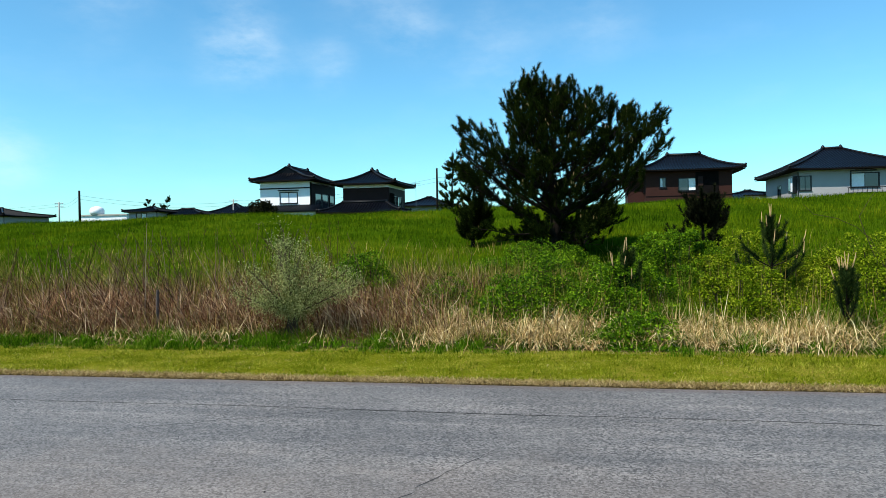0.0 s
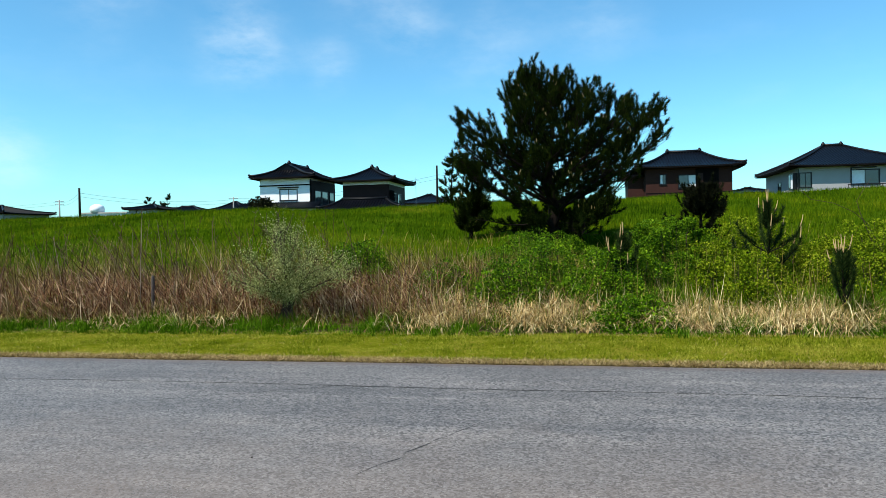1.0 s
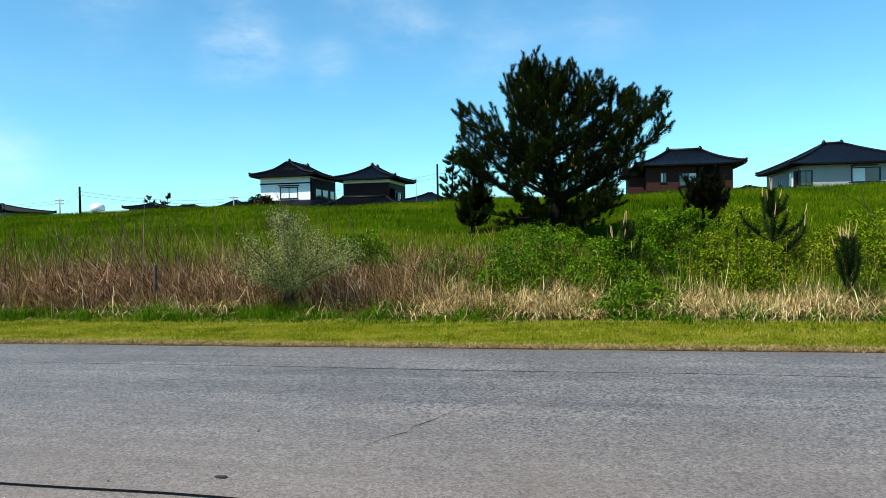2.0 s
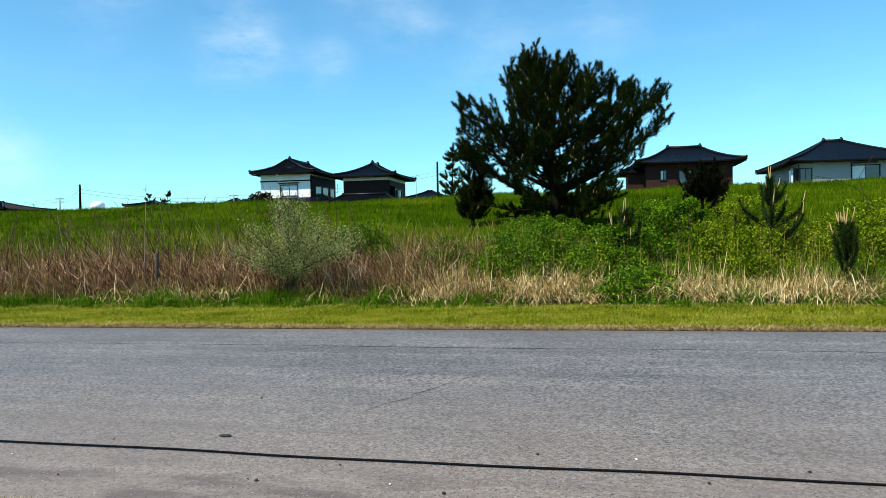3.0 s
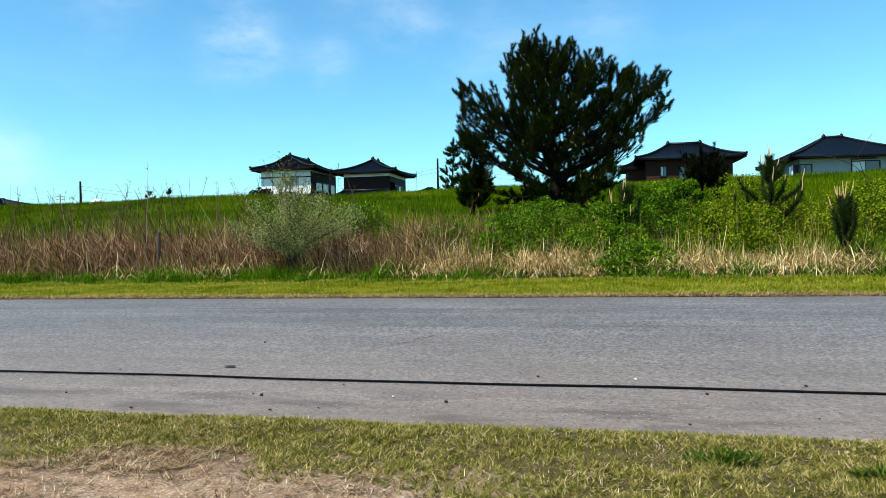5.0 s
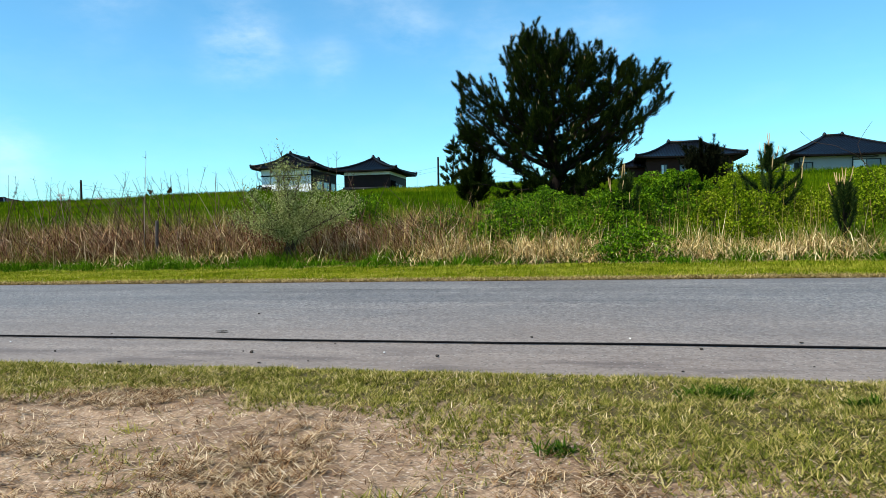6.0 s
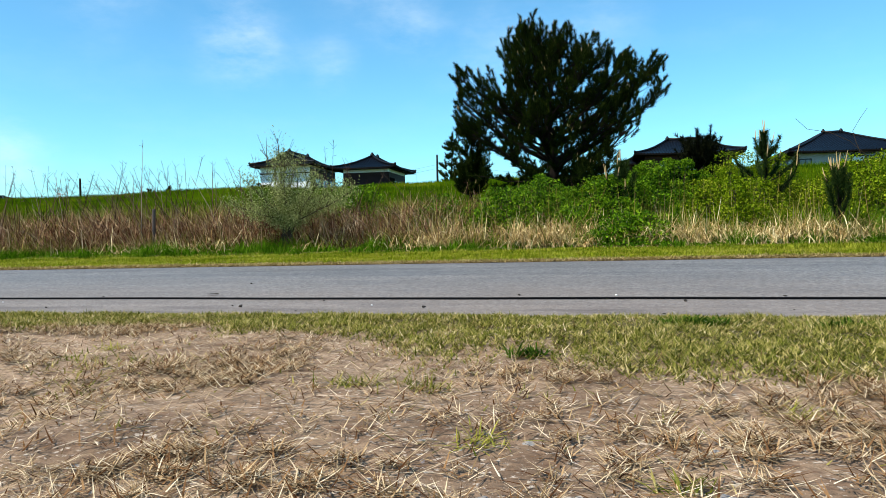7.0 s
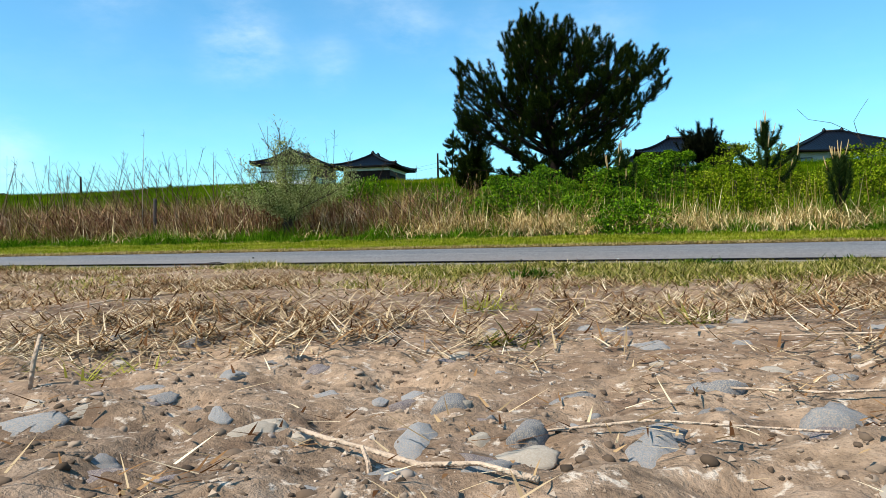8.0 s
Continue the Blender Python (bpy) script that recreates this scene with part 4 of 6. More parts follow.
def pine(name, label, x, y, z, right, left, deep, whorls, seed, needles=70, needle=0.115, width=0.008, mat=NEEDLE, candle=0.35, gap=None, density=1.0, radius=0.16):
    """A pine whose crown reaches out by the given profiles (height, reach) to either side; right and left are along x."""
    global rng
    rng = np.random.default_rng(seed)
    rr = random.Random(seed)
    tree = thing(name, label, "tree", (x, y, z))
    top = right[-1][0]
    q = Pile()
    tp = [(0.12 * math.sin(1.9 * t + seed) * t, 0.1 * math.cos(2.3 * t) * t, top * t * 0.97) for t in np.linspace(0, 1, 9)]
    tp[0] = (0, 0, -0.25)
    q.tube(tp, [radius * (1 - 0.92 * t) + 0.012 for t in np.linspace(0, 1, 9)], 9)
    part("trunk", q, BARK, tree, "dark furrowed trunk", smooth=True)
    crown, fresh, tips = Pile(), Pile(), Pile()

    def reach(h, az):
        c = math.cos(az)
        side = np.interp(h, *zip(*right)) if c > 0 else np.interp(h, *zip(*left))
        dp = np.interp(h, *zip(*deep))
        return ((abs(c) / max(side, 0.05)) ** 3 + (abs(math.sin(az)) / max(dp, 0.05)) ** 3) ** (-1 / 3)

    az, made = rr.random() * 6, 0
    widest = max(r for _, r in (*right, *left))
    depths = (1.0, 0.92, 0.6, 1.0, 0.8, 0.35)
    while made < whorls:
        az += 2.399963
        hh = top * rr.uniform(0.07, 0.95)
        out = reach(hh, az)
        if rr.random() > 0.25 + 0.75 * out / widest:
            continue
        out = max(0.12, out * depths[made % 6] * rr.uniform(0.88, 1.06) - 0.3)
        made += 1
        hh = hh - 0.05
        start_h = min(max(0.25, hh - 0.5 * out - 0.05), top * 0.85)
        tt = start_h / top
        a = Vector((0.12 * math.sin(1.9 * tt + seed) * tt, 0.1 * math.cos(2.3 * tt) * tt, start_h))
        end = Vector((math.cos(az) * out, math.sin(az) * out, max(hh, 0.25)))
        limb = []
        for j in range(8):
            s = j / 7
            pnt = a.lerp(end, s)
            pnt.z -= 0.35 * out * s * (1 - s)
            pnt += Vector((rr.uniform(-1, 1), rr.uniform(-1, 1), rr.uniform(-0.6, 0.6))) * 0.05 * out * s * (0.4 if j == 7 else 1)
            limb.append(pnt)
        b = Pile()
        r0 = radius * 0.34 * (out / 3.0) ** 0.6 + 0.008
        b.tube(limb, [r0 * (1 - 0.85 * j / 7) + 0.004 for j in range(8)], 6)
        n_side = max(4, int((4 + out * 3.2) * density))
        feet = [(limb[-1], (limb[-1] - limb[-2]).normalized(), 1.0)]
        for k in range(n_side):
            s = 0.38 + 0.62 * (k + rr.random()) / n_side
            f = s * 7
            j = min(6, int(f))
            base = limb[j].lerp(limb[j + 1], f - j)
            sideaz = az + rr.choice((-1, 1)) * rr.uniform(0.3, 1.4)
            ln = rr.uniform(0.22, 0.55) * (0.75 + 0.12 * out)
            tip = base + Vector((math.cos(sideaz) * ln, math.sin(sideaz) * ln, ln * rr.uniform(-0.15, 0.9)))
            if gap is not None and gap(tip):
                continue
            mid = base.lerp(tip, 0.5) - Vector((0, 0, 0.06 * ln))
            b.tube([base, mid, tip], [r0 * 0.3 + 0.003, r0 * 0.2 + 0.003, 0.004], 4)
            feet += [(base.lerp(tip, w), (tip - base).normalized(), w) for w in (0.45, 0.75, 1.0)]
        part("branch", b, BARK, tree)
        for pnt, d, w in feet:
            dd = (d * rr.uniform(0.35, 0.8) + Vector((rr.uniform(-0.4, 0.4), rr.uniform(-0.4, 0.4), rr.uniform(0.45, 1.1)))).normalized()
            ln = rr.uniform(0.16, 0.34) * (1.2 if w == 1.0 else 0.9)
            if gap is not None and gap(pnt + dd * ln):
                continue
            # branch ends mostly take the lighter needles, painting sun on the tips
            shoot(fresh if w == 1.0 and rr.random() < 0.6 else crown, pnt, dd, ln, needles, needle, width)
            if w == 1.0 and rr.random() < candle:
                e = pnt + dd * ln
                tips.tube([e, e + dd * 0.05 + Vector((0, 0, 0.03)), e + dd * 0.06 + Vector((0, 0, 0.1))], [0.008, 0.008, 0.003], 4)
    # leader and its ring of upright shoots
    for k in range(7):
        az2 = k * 0.9
        f = Vector((tp[-2][0], tp[-2][1], tp[-2][2])) + Vector((math.cos(az2) * 0.1 * (k > 0), math.sin(az2) * 0.1 * (k > 0), 0.0))
        dd = Vector((math.cos(az2) * 0.45 * (k > 0), math.sin(az2) * 0.45 * (k > 0), 1)).normalized()
        shoot(crown, f, dd, 0.55 if k == 0 else 0.36, needles, needle, width)
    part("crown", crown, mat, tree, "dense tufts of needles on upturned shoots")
    if fresh.n:
        part("new_growth", fresh, TIP_NEEDLE if mat is NEEDLE else mat, tree, "needles of the outer new shoots, lightened to paint sunlit tips")
    if tips.n:
        part("candle", tips, CANDLE, tree, "pale spring candles")["kind"] = "stuff"
    rng = np.random.default_rng(seed + 100)
    return tree


PINE_AT = (3.4, 20.8)
pu, pv = uv(*PINE_AT)
pz = float(ground(pu, pv))
# crown of the big pine: masses of foliage as x, height over the foot and radius, each on limbs of its own
LOBES = ((-0.60, 4.96, 0.57), (0.28, 4.81, 0.49), (-1.16, 4.57, 0.45), (-0.16, 4.29, 0.61), (0.84, 4.45, 0.44), (1.47, 4.37, 0.38),
         (-0.96, 3.89, 0.57), (0.64, 3.89, 0.49), (-2.63, 3.81, 0.32), (-2.03, 3.65, 0.38), (-2.59, 3.21, 0.34), (-1.83, 2.93, 0.47),
         (-2.75, 2.69, 0.21), (-1.20, 3.09, 0.55), (-0.32, 3.41, 0.49), (-2.15, 2.29, 0.38), (-0.64, 2.53, 0.57), (0.24, 2.85, 0.49),
         (1.20, 3.25, 0.45), (1.75, 3.73, 0.44), (2.23, 4.21, 0.38), (2.91, 4.01, 0.39), (2.43, 3.57, 0.39), (3.11, 3.37, 0.29),
         (2.19, 2.93, 0.39), (1.75, 3.09, 0.34), (1.36, 2.49, 0.47), (1.87, 2.21, 0.42), (0.08, 1.74, 0.49), (1.28, 1.26, 0.50),
         (-1.12, 1.82, 0.44), (0.56, 0.78, 0.62), (-0.64, 0.78, 0.44))


def great_pine(x, y, z, seed):
    global rng
    rng = np.random.default_rng(seed)
    rr = random.Random(seed)
    tree = thing("pine_tree", "broad dark green pine with spreading upturned branches", "tree", (x, y, z))
    q = Pile()
    stem = [Vector((0.0, 0, -0.25)), Vector((0.03, 0, 0.5)), Vector((0.0, 0.05, 1.2)), Vector((-0.06, 0, 2.0)), Vector((-0.2, -0.05, 3.0)), Vector((-0.38, 0, 4.0)), Vector((-0.55, 0, 4.9))]
    q.tube(stem, [0.2, 0.17, 0.15, 0.12, 0.09, 0.055, 0.02], 9)
    part("trunk", q, BARK, tree, "dark furrowed trunk", smooth=True)
    old, fresh, tips = Pile(), Pile(), Pile()
    hub = Vector((0.0, 0.0, 0.7))

    def brush(foot, dd, ln, young):
        shoot(old, foot, dd, ln, 112, 0.122, 0.0145, 0.72)
        # upper shoots also carry lighter needles whose colour stands in for sunlight
        if young:
            shoot(fresh, foot, dd, ln * 1.05, 46, 0.095, 0.011, 0.55, 0.5)

    for lx, lz, lr in LOBES:
        deep = 2.4 * math.sqrt(max(0.06, 1 - (lx / 3.9) ** 2)) * (0.5 if lz > 4.0 else 1.0)
        rows = (-0.62, 0.0, 0.62) if abs(lx) < 1.9 and lr > 0.4 else (-0.3, 0.35)
        for ly in rows:
            c = Vector((lx + rr.uniform(-0.06, 0.06), ly * deep + rr.uniform(-0.15, 0.15), lz + rr.uniform(-0.06, 0.06)))
            flat = math.hypot(c.x, c.y)
            h0 = min(max(0.4, c.z - 0.3 - 0.6 * flat), 4.2)
            k = min(5, max(0, sum(1 for p in stem if p.z < h0) - 1))
            a = stem[k].lerp(stem[k + 1], (h0 - stem[k].z) / (stem[k + 1].z - stem[k].z))
            limb = []
            for j in range(7):
                t = j / 6
                p = a.lerp(c - Vector((0, 0, lr * 0.55)), t)
                p.z -= 0.26 * flat * t * (1 - t)
                limb.append(p + Vector((rr.uniform(-1, 1), rr.uniform(-1, 1), rr.uniform(-1, 1))) * 0.05 * t)
            b = Pile()
            r0 = 0.016 + 0.014 * flat
            b.tube(limb, [r0 * (1 - 0.7 * j / 6) for j in range(7)], 6)
            for s in range(max(5, int((18 if lx < -1.0 else 25) * (lr / 0.5) ** 2 * (3 / len(rows)) ** 0.6))):
                d = Vector((rr.gauss(0, 1), rr.gauss(0, 1), rr.gauss(0.1, 0.9))).normalized()
                at = c + d * lr * rr.uniform(0.3, 0.92)
                away = (at - hub).normalized()
                dd = (away * rr.uniform(0.3, 0.7) + Vector((rr.gauss(0, 0.36), rr.gauss(0, 0.36), rr.uniform(0.35, 0.85)))).normalized()
                ln = rr.uniform(0.26, 0.45)
                foot = at - dd * ln * 0.75
                root = limb[rr.choice((4, 5, 6))]
                b.tube([root, root.lerp(foot, 0.55) - Vector((0, 0, 0.04)), foot], [0.009, 0.007, 0.004], 3)
                brush(foot, dd, ln, d.z > 0.0 and rr.random() < 0.6)
                if d.z > 0.35 and rr.random() < 0.3:
                    e = foot + dd * ln
                    tips.tube([e, e + dd * 0.05, e + dd * 0.08 + Vector((0, 0, 0.03))], [0.008, 0.007, 0.003], 4)
            for s in range(int(3 + 4 * flat)):
                t = rr.uniform(0.3, 0.95) * 6
                j = min(5, int(t))
                foot = limb[j].lerp(limb[j + 1], t - j)
                dd = Vector((rr.gauss(0, 0.6) + 0.2 * c.x, rr.gauss(0, 0.6), rr.uniform(0.1, 1.0))).normalized()
                brush(foot, dd, rr.uniform(0.2, 0.4), False)
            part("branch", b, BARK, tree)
    # low thin branch reaching out under the crown
    for k, (ex, ey, ez) in enumerate(((-2.3, -0.5, 0.85), (-1.7, 0.3, 0.5), (1.5, -0.6, 0.95))):
        e = Vector((ex, ey, ez))
        a = Vector((0, 0, 0.75))
        pts = [a.lerp(e, t) + Vector((0, 0, -0.35 * t * (1 - t) + 0.04 * math.sin(9 * t + k))) for t in (0, 0.2, 0.4, 0.6, 0.8, 1)]
        b = Pile()
        b.tube(pts, [0.035, 0.03, 0.025, 0.02, 0.014, 0.008], 6)
        for s in range(11):
            t = rr.uniform(0.45, 1.0)
            foot = pts[min(4, int(t * 5))].lerp(pts[min(4, int(t * 5)) + 1], t * 5 - min(4, int(t * 5)))
            dd = Vector((rr.gauss(math.copysign(0.4, ex), 0.5), rr.gauss(0, 0.5), rr.uniform(0.2, 0.9))).normalized()
            brush(foot, dd, rr.uniform(0.2, 0.34), False)
        part("branch", b, BARK, tree)
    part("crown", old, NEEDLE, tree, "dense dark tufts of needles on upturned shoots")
    part("new_growth", fresh, TIP_NEEDLE, tree, "needles of the outer new shoots, lightened to paint sunlit tips")
    part("candle", tips, CANDLE, tree, "pale spring candles")["kind"] = "stuff"


great_pine(*PINE_AT, pz, 8)


def set_pine(x, y, *args, **kw):
    u, v = uv(x, y)
    return pine(args[0], args[1], x, y, float(ground(u, v)), *args[2:], **kw)


set_pine(1.12, 24.0, "pine_tree", "slender dark pine with a pointed top beside a larger one",
         [(0, 0.6), (1.0, 0.62), (2.0, 0.5), (2.5, 0.38), (2.85, 0.12)], [(0, 0.5), (1.0, 0.5), (2.0, 0.46), (2.5, 0.33), (2.85, 0.12)], [(0, 0.5), (1.0, 0.6), (2.0, 0.45), (2.85, 0.1)], 48, 12, needles=90, width=0.014, candle=0.05, radius=0.06)
set_pine(7.05, 19.0, "pine_sapling", "small dark leaning pine rising out of brambles",
         [(0, 0.4), (0.6, 0.5), (1.2, 0.75), (1.35, 0.6), (1.6, 0.35)], [(0, 0.9), (0.5, 1.15), (0.9, 0.7), (1.3, 0.15), (1.6, 0.08)], [(0, 0.3), (0.8, 0.5), (1.6, 0.2)], 22, 21, needles=120, width=0.013, mat=DARK_NEEDLE, radius=0.045, candle=0.0)
# dark conifers far off on the rise
for k, (x, y, h, w) in enumerate(((0.9, 56.0, 5.4, 1.15), (-46.9, 112.0, 6.1, 1.5), (-44.3, 113.0, 6.3, 2.0))):
    pine("pine_tree", "dark pine standing by houses on the rise", x, y, BASE,
         [(0, w * 0.5), (h * 0.4, w), (h * 0.8, w * 0.8), (h, 0.1)], [(0, w * 0.5), (h * 0.4, w), (h * 0.8, w * 0.7), (h, 0.1)], [(0, w), (h * 0.6, w), (h, 0.1)],
         26, 31 + k, needles=60, needle=0.2, width=0.03, candle=0.0, radius=0.1, density=0.6)
sh = thing("shrub", "dark rounded garden shrub before a white house", "shrub", (-17.9, 70.0, BASE))
q = Pile()
q.tube([(0, 0, 0), (0.1, 0, 1.6)], [0.08, 0.03], 6)
part("stem", q, BARK, sh)
q = Pile()
d = unit(rng.normal(size=(2600, 3))) * (rng.random((2600, 1)) ** 0.4) * np.array([1.5, 1.1, 1.2])
q.leaves(d * (0.8 + 0.4 * wave(d[:, 0] * 3, d[:, 2] * 3, 1.0))[:, None] + np.array([0, 0, 1.75]), 0.22)
part("crown", q, DARK_NEEDLE, sh)


def young_pine(x, y, h, seed, slim=1.0, label="young pine with long pale candles among weeds"):
    """A sapling: upright stem, whorls of brushy shoots, long pale candles."""
    global rng
    rng = np.random.default_rng(seed)
    rr = random.Random(seed)
    u, v = uv(x, y)
    tree = thing("young_pine", label, "tree", (x, y, float(ground(u, v))), group="young pines in the weeds")
    q, crown = Pile(), Pile()
    q.tube([(0, 0, -0.1), (0.02, 0, h * 0.5), (0, 0.01, h * 0.9)], [0.03, 0.022, 0.01], 6)
    part("trunk", q, BARK, tree)
    shoot(crown, (0, 0, h * 0.2), (0, 0, 1), h * 0.5, int(420 * h / 2), 0.1, 0.007, 1.1)
    shoot(crown, (0, 0, h * 0.62), (0, 0, 1), h * 0.26, int(1500 * slim), 0.15, 0.008, 0.9)
    ends = [((0, 0, h * 0.88), Vector((0, 0, 1)), 0.24)]
    for lev, n, ln in ((0.2, 4, 0.55), (0.4, 5, 0.46), (0.64, 4, 0.22)):
        for k in range(n):
            az = 6.28 * (k + rr.random() * 0.6) / n
            b = Pile()
            a = Vector((0, 0, h * lev))
            e = a + Vector((math.cos(az) * ln * slim, math.sin(az) * ln * slim, ln * rr.uniform(0.6, 0.95))) * (h / 2.0) ** 0.5
            b.tube([a, a.lerp(e, 0.5) - Vector((0, 0, 0.05)), e], [0.012, 0.01, 0.006], 5)
            part("branch", b, BARK, tree)
            d = (e - a).normalized()
            shoot(crown, a.lerp(e, 0.4), d, (e - a).length * 0.6, int(420 * slim), 0.1, 0.008, 0.9)
            up = (d + Vector((0, 0, 1.6))).normalized()
            shoot(crown, e, up, 0.2, 150, 0.1, 0.007, 0.75)
            ends.append((e + up * 0.17, (up + Vector((0, 0, 0.8))).normalized(), rr.uniform(0.14, 0.22)))
    part("crown", crown, YOUNG_NEEDLE, tree, "brushy green needles")
    for e, d, ln in ends:
        if ln < 0.23 and rr.random() < 0.6:
            continue
        for k in range(2 if ln > 0.2 else 1):
            c = Pile()
            o = Vector((rr.uniform(-1, 1), rr.uniform(-1, 1), 0)) * 0.02
            e2 = Vector(e)
            c.tube([e2, e2 + d * ln * 0.6 + o, e2 + (d + Vector((0, 0, 0.3))) * ln * rr.uniform(0.7, 1.0) + o * 1.6], [0.009, 0.008, 0.004], 5)
            part("candle", c, CANDLE, tree, "pale upright spring candle")
    rng = np.random.default_rng(seed + 500)


young_pine(5.98, 12.9, 1.85, 41, 1.05)
young_pine(3.24, 12.35, 1.4, 42, 0.5)
young_pine(6.12, 10.8, 1.1, 43, 0.36)


# silvery shrub: where its arms end, out to the side and up, as shares of its height
ARMS = ((-0.05, 0.9), (-0.2, 0.78), (0.1, 0.76), (-0.36, 0.58), (0.24, 0.6), (-0.52, 0.36), (0.4, 0.52), (0.58, 0.5), (0.75, 0.46), (0.02, 0.55), (-0.3, 0.3), (0.5, 0.36), (0.25, 0.3))


def silver_shrub(x, y, h, seed):
    global rng
    rng = np.random.default_rng(seed)
    rr = random.Random(seed)
    u, v = uv(x, y)
    s = thing("shrub", "silvery grey-green shrub with bare twig tips", "shrub", (x, y, float(ground(u, v))))
    leaf, twig = Pile(), Pile()
    for k, (ex, ez) in enumerate(ARMS):
        e = Vector((ex * h, rr.uniform(-0.3, 0.3) * h, ez * 1.12 * h))
        e.x *= 0.86
        low = Vector((ex * 0.1 * h + 0.06, 0, 0.26 * h))
        foot = Vector((rr.gauss(0, 0.09), rr.gauss(0, 0.08), -0.05))
        pts = [foot, foot.lerp(low, 0.55), low] + [low.lerp(e, t) + Vector((rr.uniform(-1, 1), rr.uniform(-1, 1), rr.uniform(-0.5, 1))) * 0.06 for t in (0.5, 1)]
        b = Pile()
        b.tube(pts, [0.016, 0.015, 0.013, 0.009, 0.005], 5)
        part("stem", b, TWIG, s)
        for j in range(42):
            t = rr.uniform(0.42, 1.0)
            f = t * 4
            i = min(3, int(f))
            a = pts[i].lerp(pts[i + 1], f - i)
            d = (Vector((rr.gauss(0, 1), rr.gauss(0, 0.8), rr.gauss(0.45, 0.7))).normalized() * 0.6 + e.normalized() * 0.4)
            l2 = rr.uniform(0.15, 0.4) * (1.0 if t < 0.9 else 0.8)
            tip = a + d * l2
            twig.tube([a, a.lerp(tip, 0.5) + Vector((0, 0, 0.02)), tip], [0.004, 0.003, 0.0015], 3)
            n = 42 if tip.z < h * 1.05 else 14
            w = rng.random(n)[:, None]
            p = np.array(a)[None] * (1 - w) + np.array(tip)[None] * w + rng.normal(size=(n, 3)) * 0.07
            leaf.leaves(p, rng.uniform(0.02, 0.042, n), 0.2, 0.22)
    for k in range(16):
        a = Vector((rr.gauss(-0.05, 0.16), rr.gauss(0, 0.1), h * rr.uniform(0.62, 0.85)))
        tip = a + Vector((rr.gauss(0, 0.2), rr.gauss(0, 0.12), h * rr.uniform(0.16, 0.3)))
        twig.tube([a, a.lerp(tip, 0.5), tip], [0.005, 0.004, 0.002], 4)
        w = rng.random(10)[:, None]
        leaf.leaves(np.array(a)[None] * (1 - w) + np.array(tip)[None] * w + rng.normal(size=(10, 3)) * 0.01, rng.uniform(0.02, 0.04, 10), 0.2, 0.25)
    part("twig", twig, TWIG, s)["kind"] = "stuff"
    part("foliage", leaf, SILVER, s, "small silvery leaves")


silver_shrub(-2.5, 12.0, 1.85, 61)


# brambles and vines
def thicket(x, y, rx, ry, h, n, mat, label, seed, size=(0.03, 0.075), name="bramble_bush"):
    """A mound of arching canes covered with leaves in clumps."""
    global rng
    rng = np.random.default_rng(seed)
    rr = random.Random(seed)
    u, v = uv(x, y)
    s = thing(name, label, "bush", (x, y, float(ground(u, v))))
    cane, leaf = Pile(), Pile()
    clumps = []
    for k in range(84):
        az, r = rr.uniform(0, 6.28), math.sqrt(rr.random())
        px, py = math.cos(az) * r * rx, math.sin(az) * r * ry
        gz = float(ground(*uv(x + px, y + py))) - float(ground(u, v))
        pz_ = gz + h * (1 - 0.75 * r ** 2) * rr.uniform(0.45, 1.1)
        clumps.append((px, py, pz_, gz))
        cane.tube([(px * 0.75, py * 0.75, gz - 0.05), (px * 0.85, py * 0.85, gz + (pz_ - gz) * 0.65), (px, py, pz_)], [0.007, 0.005, 0.0025], 4)
    m = int(n * 3.1) // len(clumps)
    for px, py, pz_, gz in clumps:
        rad = rr.uniform(0.12, 0.32)
        d = rng.normal(size=(m, 3)) + np.array([0, -0.3, 0.7])
        d = unit(d) * (rad * (0.78 + 0.3 * rng.random(m)))[:, None] * np.array([1.0, 1.0, 0.8])
        p = d + np.array([px, py, pz_ - rad * 0.7])
        w = rng.random(m)
        p[:, 2] -= np.where(w > 0.88, (w - 0.88) * 8, 0) * (pz_ - gz) * 0.9
        p[:, 2] = np.maximum(p[:, 2], gz + 0.03)
        leaf.leaves(p, rng.uniform(size[0], size[1], m) * 0.78, 0.35, 0.34)
    part("cane", cane, TWIG, s)["kind"] = "stuff"
    part("foliage", leaf, mat, s)


